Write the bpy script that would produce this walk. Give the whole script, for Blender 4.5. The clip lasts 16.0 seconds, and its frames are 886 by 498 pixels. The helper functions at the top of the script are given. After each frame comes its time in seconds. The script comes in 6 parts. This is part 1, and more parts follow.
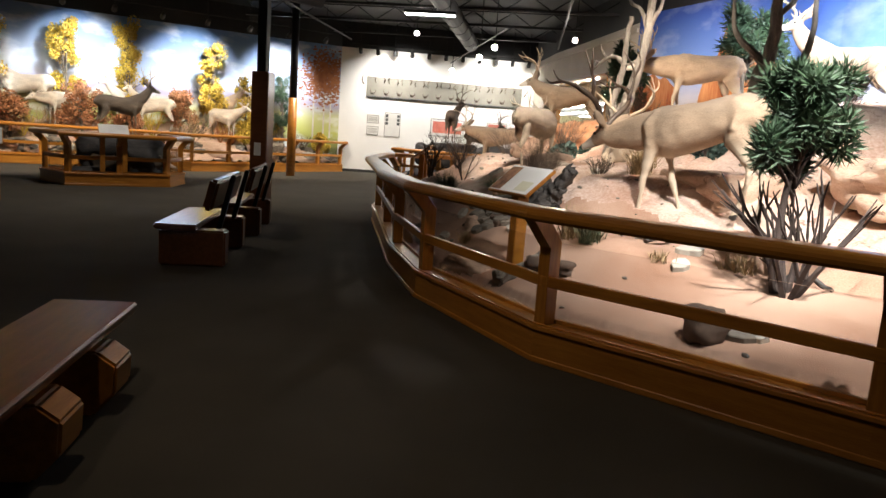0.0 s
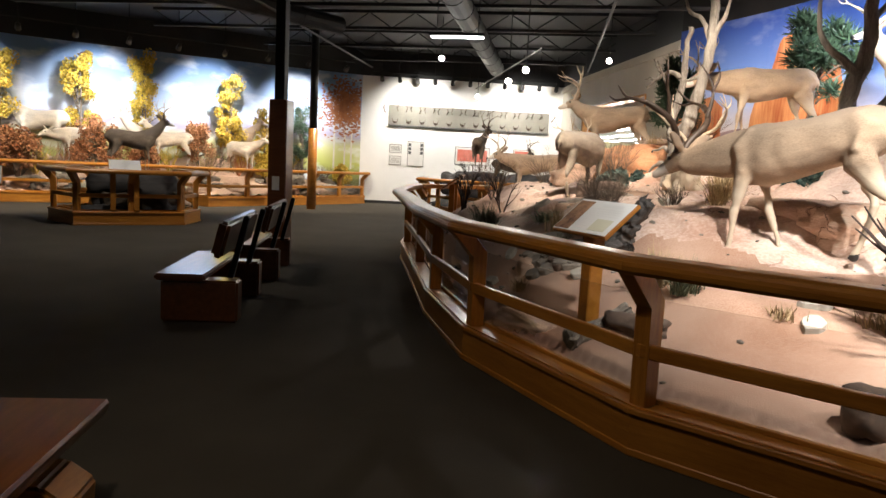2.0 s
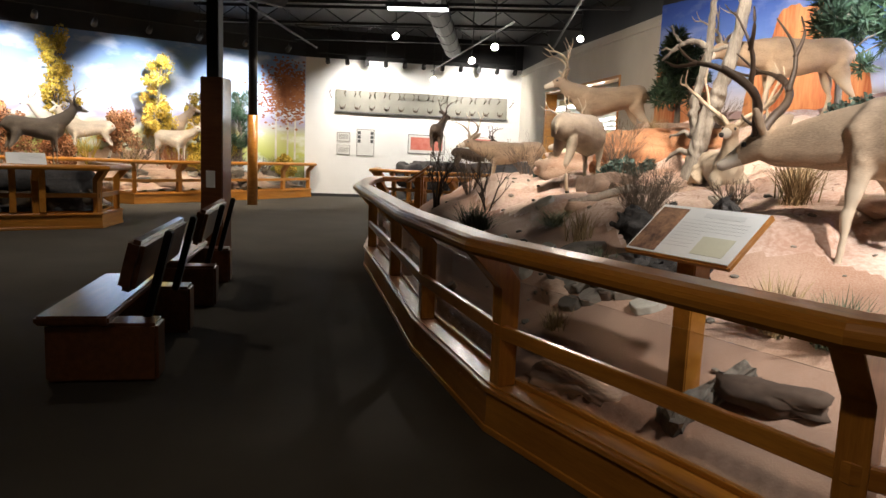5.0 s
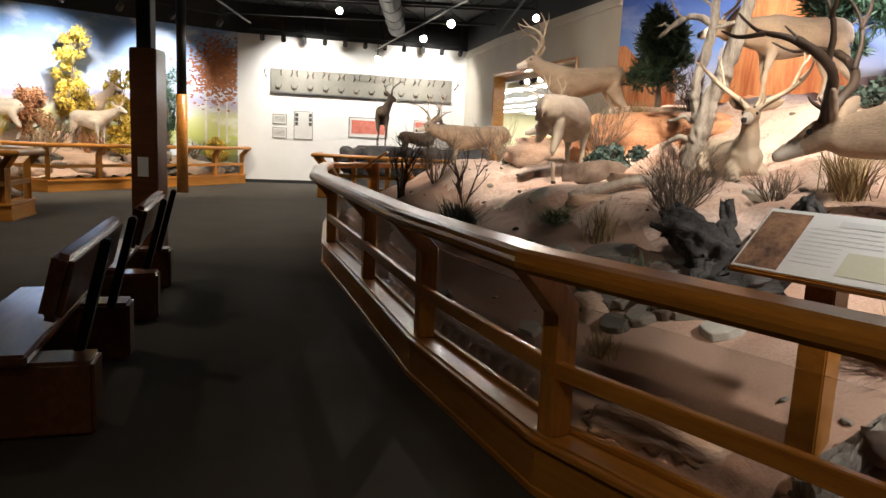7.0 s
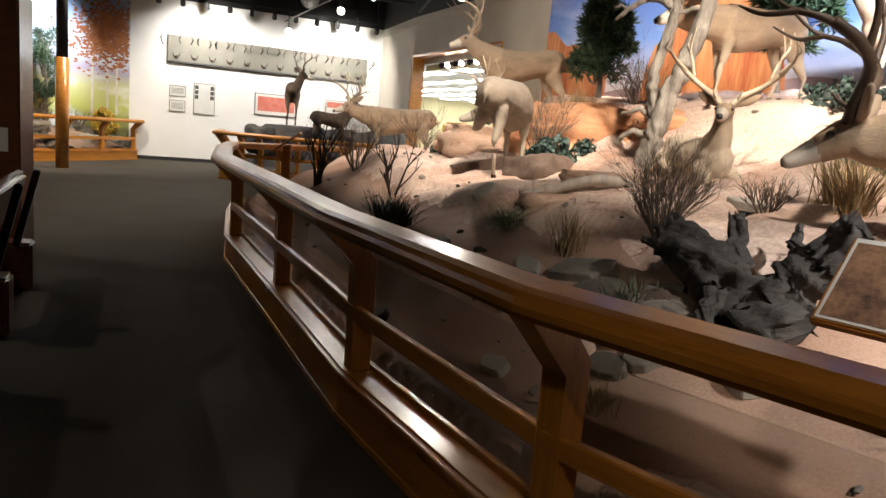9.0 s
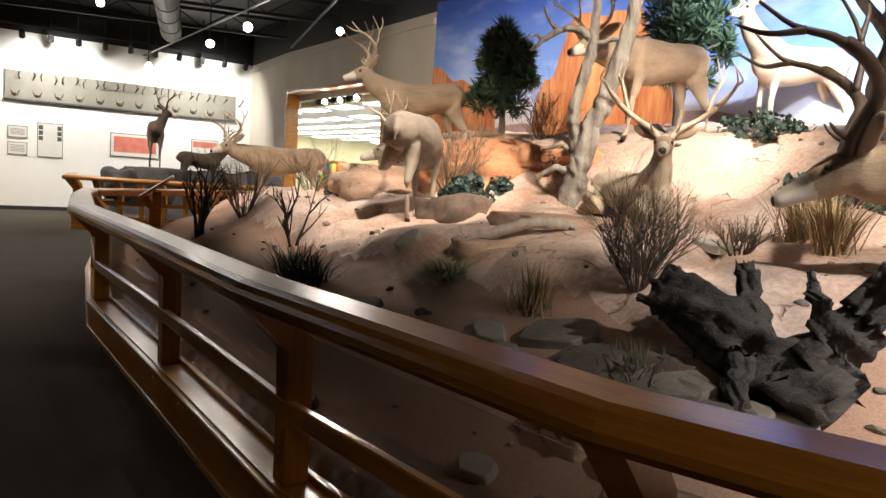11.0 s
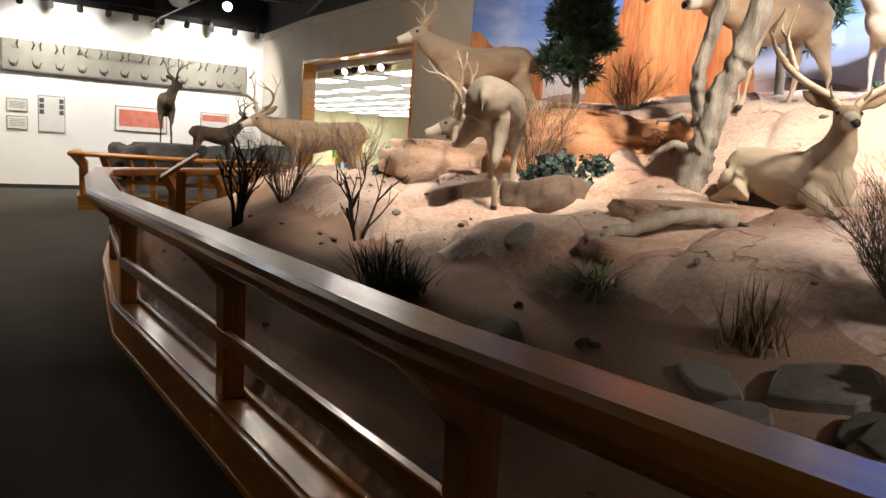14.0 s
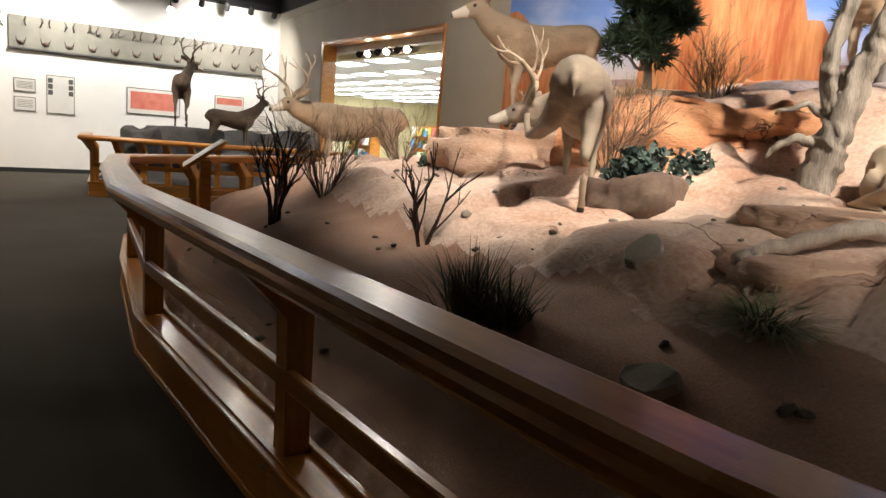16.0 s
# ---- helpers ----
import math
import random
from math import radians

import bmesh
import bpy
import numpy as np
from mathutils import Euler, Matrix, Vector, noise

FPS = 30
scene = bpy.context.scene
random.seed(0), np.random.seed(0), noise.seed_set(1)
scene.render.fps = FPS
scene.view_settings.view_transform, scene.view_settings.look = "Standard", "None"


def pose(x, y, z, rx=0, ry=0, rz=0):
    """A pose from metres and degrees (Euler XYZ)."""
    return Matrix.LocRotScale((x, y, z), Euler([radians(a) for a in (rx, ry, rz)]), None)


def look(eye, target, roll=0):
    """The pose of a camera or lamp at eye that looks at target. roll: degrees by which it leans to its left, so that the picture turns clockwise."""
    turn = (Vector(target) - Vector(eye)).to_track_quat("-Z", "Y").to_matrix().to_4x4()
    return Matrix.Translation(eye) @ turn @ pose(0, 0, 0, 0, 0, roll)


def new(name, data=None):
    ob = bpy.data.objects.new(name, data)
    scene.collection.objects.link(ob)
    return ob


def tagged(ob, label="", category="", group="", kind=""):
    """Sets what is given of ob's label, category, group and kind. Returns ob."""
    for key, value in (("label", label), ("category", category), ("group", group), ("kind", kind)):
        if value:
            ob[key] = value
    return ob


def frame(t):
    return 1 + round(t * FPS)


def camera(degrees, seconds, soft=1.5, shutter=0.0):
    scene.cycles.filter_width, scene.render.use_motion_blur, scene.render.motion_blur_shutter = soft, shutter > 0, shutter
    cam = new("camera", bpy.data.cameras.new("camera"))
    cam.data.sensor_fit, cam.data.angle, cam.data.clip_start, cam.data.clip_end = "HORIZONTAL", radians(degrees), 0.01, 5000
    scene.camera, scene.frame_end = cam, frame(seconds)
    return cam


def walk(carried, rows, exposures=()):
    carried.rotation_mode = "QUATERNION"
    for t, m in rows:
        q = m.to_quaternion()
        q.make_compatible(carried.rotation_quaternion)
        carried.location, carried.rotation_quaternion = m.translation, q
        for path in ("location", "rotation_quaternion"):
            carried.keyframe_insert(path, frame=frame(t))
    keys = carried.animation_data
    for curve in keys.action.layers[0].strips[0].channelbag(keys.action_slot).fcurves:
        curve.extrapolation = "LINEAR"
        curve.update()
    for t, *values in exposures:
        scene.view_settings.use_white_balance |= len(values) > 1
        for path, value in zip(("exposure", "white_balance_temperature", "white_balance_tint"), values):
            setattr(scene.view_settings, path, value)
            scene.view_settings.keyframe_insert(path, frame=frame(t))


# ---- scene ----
cam = camera(64.83, 16.0)
PATH = [
    (0, (1.985, -0.600, 1.544), (1.715, 1.356, 1.228), 4.19),
    (0.5, (1.883, -0.336, 1.544), (1.543, 1.603, 1.190), 3.24),
    (1, (1.780, -0.071, 1.544), (1.407, 1.868, 1.224), 2.73),
    (1.5, (1.675, 0.196, 1.544), (1.259, 2.121, 1.197), 3.35),
    (2, (1.567, 0.465, 1.544), (1.234, 2.422, 1.303), 2.94),
    (2.5, (1.459, 0.737, 1.544), (1.113, 2.682, 1.231), 2.19),
    (3, (1.350, 1.015, 1.544), (1.101, 2.974, 1.224), 4.05),
    (3.5, (1.245, 1.300, 1.544), (0.946, 3.253, 1.234), 3.30),
    (4, (1.141, 1.589, 1.544), (0.966, 3.558, 1.243), 3.79),
    (4.5, (1.025, 1.860, 1.544), (0.849, 3.834, 1.278), 2.53),
    (7, (0.340, 2.970, 1.544), (0.373, 4.947, 1.241), 2.68),
    (7.5, (0.275, 3.240, 1.544), (0.419, 5.196, 1.154), 3.40),
    (8, (0.237, 3.480, 1.544), (0.418, 5.446, 1.228), 4.07),
    (8.5, (0.205, 3.690, 1.544), (0.426, 5.647, 1.196), 4.88),
    (11, (-0.060, 4.660, 1.544), (0.594, 6.539, 1.345), 3.88),
    (11.5, (-0.110, 4.867, 1.544), (0.375, 6.790, 1.286), 4.51),
    (12, (-0.158, 5.075, 1.544), (0.413, 6.980, 1.332), 3.21),
    (12.5, (-0.208, 5.276, 1.544), (0.337, 7.178, 1.253), 2.99),
    (12.8, (-0.240, 5.390, 1.544), (0.349, 7.289, 1.326), 3.02),
    (13, (-0.263, 5.462, 1.544), (0.309, 7.360, 1.277), 3.33),
    (13.5, (-0.325, 5.635, 1.544), (0.284, 7.523, 1.289), 3.67),
    (14, (-0.385, 5.810, 1.544), (0.272, 7.679, 1.270), 3.71),
    (14.5, (-0.439, 6.001, 1.544), (0.166, 7.894, 1.316), 2.75),
    (15, (-0.488, 6.208, 1.544), (0.099, 8.104, 1.296), 4.24),
    (15.5, (-0.532, 6.424, 1.544), (0.111, 8.304, 1.321), 4.07),
    (16, (-0.575, 6.645, 1.544), (0.069, 8.513, 1.231), 4.42),
]
walk(cam, [(t, look(e, g, r)) for t, e, g, r in PATH], ((0, 2.1), (8, 2.1), (16, 1.98)))

# ---------- light ----------
world = bpy.data.worlds.new("dim_hall")
scene.world = world
world.use_nodes = True
world.node_tree.nodes["Background"].inputs[0].default_value = (1.0, 0.9, 0.8, 1)
world.node_tree.nodes["Background"].inputs[1].default_value = 0.008


def spot(eye, target, watts, size=70, colour=(1.0, 0.88, 0.75), blend=0.8, radius=0.09):
    data = bpy.data.lights.new("spot_light", "SPOT")
    data.energy, data.spot_size, data.spot_blend, data.color = watts, radians(size), blend, colour
    data.shadow_soft_size = radius
    ob = new("spot_light", data)
    ob.matrix_world = look(eye, target)
    return ob


COOL = (0.93, 0.96, 1.0)
SPOTS = [
    # white gallery wall
    ((-3.6, 24.3, 4.35), (-3.7, 25.75, 2.6), 145, 140, (1, 0.95, 0.88)),
    ((-0.1, 25.1, 4.35), (-0.2, 26.8, 2.6), 145, 140, (1, 0.95, 0.88)),
    # autumn display
    ((-6.0, 21.8, 4.35), (-7.8, 23.8, 2.9), 360, 62, COOL),
    ((-7.9, 19.6, 4.35), (-10.0, 21.8, 2.9), 380, 62, COOL),
    ((-10.3, 17.4, 4.35), (-12.4, 19.6, 2.9), 380, 62, COOL),
    ((-12.6, 15.2, 4.35), (-14.8, 17.2, 2.8), 340, 66, COOL),
    ((-7.6, 18.2, 4.3), (-9.2, 19.6, 0.6), 260, 110, (1, 0.86, 0.7)),
    ((-10.6, 14.6, 4.3), (-12.2, 16.6, 0.6), 260, 110, (1, 0.86, 0.7)),
    ((-5.2, 20.6, 4.3), (-6.3, 22.6, 0.5), 160, 110, (1, 0.86, 0.7)),
    # desert display
    ((0.52, 16.42, 3.72), (1.3, 12.8, 1.1), 300, 38),
    ((-0.03, 18.36, 3.70), (0.6, 15.0, 0.9), 300, 40),
    ((2.43, 17.5, 4.35), (2.5, 13.2, 1.6), 300, 42),
    ((2.7, 7.1, 4.45), (3.7, 10.2, 1.9), 330, 50),
    ((1.7, 8.9, 4.45), (1.7, 11.0, 1.3), 260, 42),
    ((-0.4, 10.8, 4.45), (1.1, 14.2, 1.2), 250, 40),
    ((3.5, 2.8, 4.4), (3.7, 5.7, 1.0), 430, 58, (1, 0.97, 0.94)),
    ((0.9, 3.6, 4.45), (1.9, 5.6, 1.2), 38, 20),
    ((0.3, 9.3, 4.45), (2.1, 12.4, 2.2), 190, 34),
    ((2.2, 5.2, 4.45), (3.0, 8.6, 1.5), 190, 46),
    ((5.0, 2.0, 4.4), (5.2, 5.2, 0.7), 300, 70, (1, 0.97, 0.94)),
    ((4.6, 7.2, 4.5), (7.2, 9.8, 3.0), 420, 85, COOL),
    ((3.6, 11.8, 4.45), (4.6, 14.6, 2.6), 260, 95, (1, 0.8, 0.6)),
    ((5.2, 9.0, 4.5), (6.6, 12.0, 3.2), 330, 95, (0.85, 0.9, 1.0)),
    # far platform
    ((-1.5, 19.0, 4.3), (-0.9, 21.8, 1.2), 110, 80),
    # fill added over the aisle, no fixtures: stands in for general hall light
    ((0.0, 2.0, 4.6), (1.5, 3.9, 0.1), 32, 84, (1, 0.82, 0.62)),
    ((-1.6, 2.6, 4.6), (-1.0, 3.2, 0), 14, 88, (1, 0.8, 0.6)),
    ((-4.4, 8.6, 4.6), (-4.0, 9.0, 0), 30, 100, (1, 0.84, 0.66)),
    ((-3.0, 14.6, 4.6), (-2.8, 15.0, 0), 70, 100, (1, 0.84, 0.66)),
    ((-6.2, 12.0, 4.6), (-6.6, 12.6, 0), 75, 130),
    ((-3.4, 20.6, 4.6), (-3.4, 21.0, 0), 130, 140),
]
for row in SPOTS:
    spot(*row)


# ---------- materials ----------
def rgba(c):
    return (c[0], c[1], c[2], 1)


def material(name, a, b, scale=8.0, rough=0.7, bump=0.2, fine=60.0, stretch=(1, 1, 1), metal=0.0, coat=0.0, vary=0.0, dist=0.01, lo=0.3, hi=0.7):
    """Two tones mixed by broad and fine noise, with relief."""
    m = bpy.data.materials.new(name)
    m.use_nodes = True
    nt = m.node_tree
    n, l = nt.nodes, nt.links
    bsdf = n["Principled BSDF"]
    co = n.new("ShaderNodeTexCoord")
    mp = n.new("ShaderNodeMapping")
    mp.inputs["Scale"].default_value = stretch
    l.new(co.outputs["Object"], mp.inputs[0])
    big = n.new("ShaderNodeTexNoise")
    big.inputs["Scale"].default_value, big.inputs["Detail"].default_value = scale, 6
    small = n.new("ShaderNodeTexNoise")
    small.inputs["Scale"].default_value, small.inputs["Detail"].default_value = fine, 4
    l.new(mp.outputs[0], big.inputs["Vector"])
    l.new(mp.outputs[0], small.inputs["Vector"])
    add = n.new("ShaderNodeMix")
    add.inputs[0].default_value = 0.35
    l.new(big.outputs[0], add.inputs[2])
    l.new(small.outputs[0], add.inputs[3])
    ramp = n.new("ShaderNodeValToRGB")
    ramp.color_ramp.elements[0].position, ramp.color_ramp.elements[1].position = lo, hi
    ramp.color_ramp.elements[0].color, ramp.color_ramp.elements[1].color = rgba(a), rgba(b)
    l.new(add.outputs[0], ramp.inputs[0])
    out = ramp.outputs[0]
    if vary:
        info = n.new("ShaderNodeNewGeometry")
        obj = n.new("ShaderNodeObjectInfo")
        hsv = n.new("ShaderNodeHueSaturation")
        mr = n.new("ShaderNodeMapRange")
        mr.inputs[3].default_value, mr.inputs[4].default_value = 1 - vary, 1 + vary
        av = n.new("ShaderNodeMath")
        av.operation = "ADD"
        fr = n.new("ShaderNodeMath")
        fr.operation = "FRACT"
        l.new(info.outputs["Random Per Island"], av.inputs[0])
        l.new(obj.outputs["Random"], av.inputs[1])
        l.new(av.outputs[0], fr.inputs[0])
        l.new(fr.outputs[0], mr.inputs[0])
        l.new(mr.outputs[0], hsv.inputs["Value"])
        l.new(out, hsv.inputs["Color"])
        out = hsv.outputs[0]
    l.new(out, bsdf.inputs["Base Color"])
    bsdf.inputs["Roughness"].default_value = rough
    bsdf.inputs["Metallic"].default_value = metal
    if coat:
        bsdf.inputs["Coat Weight"].default_value = coat
        bsdf.inputs["Coat Roughness"].default_value = 0.12
    if bump:
        bp = n.new("ShaderNodeBump")
        bp.inputs["Strength"].default_value, bp.inputs["Distance"].default_value = bump, dist
        l.new(add.outputs[0], bp.inputs["Height"])
        l.new(bp.outputs[0], bsdf.inputs["Normal"])
    return m


def glow(name, colour, strength):
    m = bpy.data.materials.new(name)
    m.use_nodes = True
    b = m.node_tree.nodes["Principled BSDF"]
    b.inputs["Emission Color"].default_value = rgba(colour)
    b.inputs["Emission Strength"].default_value = strength
    return m


M_WOOD = material("varnished_fir", (0.28, 0.10, 0.013), (0.52, 0.225, 0.035), 3, 0.28, 0.10, 30, (0.6, 7, 7), coat=0.2, vary=0.14, dist=0.003)
M_DARKWOOD = material("dark_log_wood", (0.11, 0.036, 0.013), (0.22, 0.082, 0.03), 4, 0.3, 0.2, 30, (0.8, 6, 6), coat=0.7, vary=0.15, dist=0.004)
M_CARPET = material("grey_green_carpet", (0.031, 0.026, 0.018), (0.054, 0.046, 0.033), 1.2, 0.97, 0.6, 260, dist=0.004)
M_WHITE = material("white_wall_paint", (0.72, 0.71, 0.68), (0.80, 0.79, 0.76), 1.5, 0.75, 0.06, 120, dist=0.002)
M_BEIGE = material("beige_wall_paint", (0.46, 0.43, 0.36), (0.54, 0.50, 0.43), 1.5, 0.8, 0.06, 120, dist=0.002)
M_BLACK = material("black_paint", (0.005, 0.005, 0.006), (0.012, 0.012, 0.013), 3, 0.6, 0.05)
M_DUCT = material("dark_painted_metal", (0.006, 0.006, 0.007), (0.014, 0.014, 0.016), 3, 0.55, 0.05, metal=0.2)
M_BASE = material("black_rubber_base", (0.012, 0.012, 0.012), (0.02, 0.02, 0.02), 6, 0.6, 0)
M_SAND = material("desert_sand", (0.28, 0.14, 0.082), (0.50, 0.34, 0.25), 1.1, 0.95, 0.6, 90, dist=0.015, lo=0.34, hi=0.66)


def cracked(m, scale, dark, depth):
    """Adds warped dark joints with relief to a stone."""
    nt = m.node_tree
    n, l = nt.nodes, nt.links
    bsdf = n["Principled BSDF"]
    base = bsdf.inputs["Base Color"].links[0].from_socket
    co = n.new("ShaderNodeTexCoord")
    noi = n.new("ShaderNodeTexNoise")
    noi.inputs["Scale"].default_value, noi.inputs["Detail"].default_value = 2.2, 5
    l.new(co.outputs["Object"], noi.inputs["Vector"])
    warp = n.new("ShaderNodeVectorMath")
    warp.operation, warp.inputs[1].default_value = "MULTIPLY_ADD", (0.7, 0.7, 0.7)
    l.new(noi.outputs["Color"], warp.inputs[0])
    l.new(co.outputs["Object"], warp.inputs[2])
    mp = n.new("ShaderNodeMapping")
    mp.inputs["Scale"].default_value = (1, 1, 2.4)
    l.new(warp.outputs[0], mp.inputs[0])
    vo = n.new("ShaderNodeTexVoronoi")
    vo.feature = "DISTANCE_TO_EDGE"
    vo.inputs["Scale"].default_value = scale
    l.new(mp.outputs[0], vo.inputs["Vector"])
    mr = n.new("ShaderNodeMapRange")
    mr.inputs[1].default_value, mr.inputs[2].default_value = 0.0, 0.022
    l.new(vo.outputs["Distance"], mr.inputs[0])
    patch = n.new("ShaderNodeMapRange")
    patch.inputs[1].default_value, patch.inputs[2].default_value = 0.36, 0.48
    l.new(noi.outputs[0], patch.inputs[0])
    keep = n.new("ShaderNodeMath")
    keep.operation = "MAXIMUM"
    l.new(mr.outputs[0], keep.inputs[0])
    l.new(patch.outputs[0], keep.inputs[1])
    mix = n.new("ShaderNodeMix")
    mix.data_type = "RGBA"
    mix.inputs[6].default_value = rgba(dark)
    l.new(keep.outputs[0], mix.inputs[0])
    l.new(base, mix.inputs[7])
    l.new(mix.outputs[2], bsdf.inputs["Base Color"])
    bp = n.new("ShaderNodeBump")
    bp.inputs["Strength"].default_value, bp.inputs["Distance"].default_value = 0.8, depth
    l.new(keep.outputs[0], bp.inputs["Height"])
    l.new(bsdf.inputs["Normal"].links[0].from_socket, bp.inputs["Normal"])
    l.new(bp.outputs[0], bsdf.inputs["Normal"])
    return m


M_PINKROCK = cracked(material("pink_sandstone", (0.40, 0.235, 0.165), (0.66, 0.52, 0.43), 1.3, 0.9, 0.7, 34, dist=0.025, lo=0.36, hi=0.62), 1.5, (0.26, 0.14, 0.095), 0.02)
M_ROCK = cracked(material("sandstone", (0.40, 0.23, 0.15), (0.66, 0.50, 0.38), 2.2, 0.92, 0.7, 30, (1, 1, 2.5), dist=0.03), 2.2, (0.16, 0.08, 0.05), 0.03)
M_REDROCK = cracked(material("red_sandstone", (0.40, 0.15, 0.065), (0.68, 0.38, 0.21), 1.8, 0.92, 0.7, 30, (1, 1, 3.5), dist=0.03), 1.8, (0.12, 0.05, 0.03), 0.035)
M_GREYROCK = material("grey_flagstone", (0.12, 0.10, 0.08), (0.27, 0.235, 0.19), 4, 0.9, 0.5, 40, vary=0.25, dist=0.01)
M_BROWNROCK = material("brown_stone", (0.07, 0.045, 0.032), (0.16, 0.11, 0.08), 4, 0.9, 0.6, 30, dist=0.015)
M_PALEROCK = material("pale_flagstone", (0.36, 0.33, 0.27), (0.52, 0.49, 0.42), 4, 0.9, 0.4, 40, vary=0.15, dist=0.008)
M_DARKROCK = material("dark_lava_rock", (0.03, 0.03, 0.032), (0.085, 0.08, 0.08), 4, 0.85, 0.8, 30, dist=0.03)
M_DEAD = material("weathered_dead_wood", (0.10, 0.082, 0.066), (0.34, 0.30, 0.25), 3, 0.9, 0.8, 24, (5, 5, 0.7), dist=0.02)
M_BLEACHED = material("bleached_branch", (0.26, 0.21, 0.17), (0.52, 0.46, 0.39), 3, 0.9, 0.8, 24, (5, 5, 0.7), dist=0.01)
M_LOG = material("charred_log", (0.03, 0.026, 0.024), (0.10, 0.088, 0.078), 4, 0.9, 0.9, 22, (1, 6, 6), dist=0.02)
M_TWIG = material("sagebrush_twigs", (0.085, 0.06, 0.043), (0.20, 0.15, 0.11), 6, 0.9, 0.1, vary=0.3)
M_DARKTWIG = material("dark_brush_stems", (0.03, 0.02, 0.017), (0.075, 0.052, 0.042), 6, 0.9, 0.1, vary=0.3)
M_GRASS = material("yucca_grass", (0.05, 0.065, 0.03), (0.14, 0.155, 0.085), 6, 0.7, 0, vary=0.35)
M_PALEGRASS = material("pale_yucca_grass", (0.13, 0.15, 0.075), (0.32, 0.33, 0.19), 6, 0.7, 0, vary=0.35)
M_DRYGRASS = material("dry_grass", (0.26, 0.17, 0.075), (0.42, 0.31, 0.17), 6, 0.8, 0, vary=0.3)
M_NEEDLE = material("juniper_needles", (0.022, 0.05, 0.026), (0.06, 0.105, 0.05), 5, 0.6, 0, vary=0.4)
M_TEAL = material("blue_green_sage", (0.022, 0.045, 0.036), (0.05, 0.085, 0.068), 5, 0.7, 0, vary=0.4)
M_ASPEN = material("yellow_aspen_leaves", (0.42, 0.27, 0.025), (0.62, 0.46, 0.07), 5, 0.6, 0, vary=0.35)
M_RUSSET = material("russet_oak_leaves", (0.28, 0.10, 0.035), (0.44, 0.22, 0.10), 5, 0.7, 0, vary=0.35)
M_BARK = material("grey_bark", (0.11, 0.085, 0.06), (0.23, 0.19, 0.15), 5, 0.9, 0.7, 25, (4, 4, 0.8), dist=0.01)
M_ANTLER = material("bone_antler", (0.30, 0.22, 0.14), (0.56, 0.46, 0.34), 9, 0.5, 0.3, 40, dist=0.004)
M_DARKANTLER = material("dark_antler", (0.045, 0.028, 0.018), (0.10, 0.066, 0.044), 9, 0.5, 0.3, 40, dist=0.004)
M_HOOF = material("dark_hoof", (0.015, 0.013, 0.012), (0.03, 0.027, 0.024), 9, 0.4, 0)
M_PLAQUE = material("olive_grey_board", (0.19, 0.18, 0.15), (0.25, 0.24, 0.2), 3, 0.8, 0.05)
M_PAPER = material("printed_panel", (0.58, 0.57, 0.54), (0.68, 0.67, 0.63), 3, 0.5, 0)
M_SIGNBLUE = material("sign_text_panel", (0.74, 0.76, 0.77), (0.80, 0.81, 0.81), 3, 0.22, 0)
M_CAPTION = material("pale_caption", (0.60, 0.60, 0.48), (0.66, 0.66, 0.54), 3, 0.25, 0)
M_SIGNTAN = material("sign_photo_panel", (0.06, 0.045, 0.05), (0.52, 0.30, 0.18), 7, 0.25, 0)
M_PRINT = material("grey_print", (0.58, 0.60, 0.61), (0.64, 0.65, 0.66), 3, 0.4, 0)
M_INK = material("dark_ink", (0.06, 0.06, 0.06), (0.09, 0.09, 0.09), 5, 0.6, 0)
M_RED = material("faded_red_print", (0.50, 0.10, 0.07), (0.62, 0.24, 0.18), 6, 0.5, 0)
M_BLUE = material("blue_package", (0.05, 0.16, 0.4), (0.1, 0.3, 0.55), 6, 0.5, 0, vary=0.4)
M_GREEN = material("green_package", (0.03, 0.18, 0.08), (0.08, 0.3, 0.12), 6, 0.5, 0, vary=0.4)
M_YELLOW = material("yellow_package", (0.55, 0.35, 0.05), (0.7, 0.5, 0.1), 6, 0.5, 0, vary=0.4)
M_BULB = glow("lamp_face", (1, 0.93, 0.8), 45)
M_TUBE = glow("fluorescent_face", (0.92, 0.97, 1), 5)
M_TILE = material("ceiling_tile", (0.45, 0.44, 0.40), (0.52, 0.51, 0.47), 8, 0.9, 0.2)
M_MUSTARD = material("mustard_wall", (0.46, 0.40, 0.22), (0.54, 0.47, 0.28), 2, 0.8, 0)

M_GLASS = bpy.data.materials.new("clear_glass")
M_GLASS.use_nodes = True
gb = M_GLASS.node_tree.nodes["Principled BSDF"]
gb.inputs["Transmission Weight"].default_value, gb.inputs["Roughness"].default_value, gb.inputs["IOR"].default_value = 1.0, 0.02, 1.12


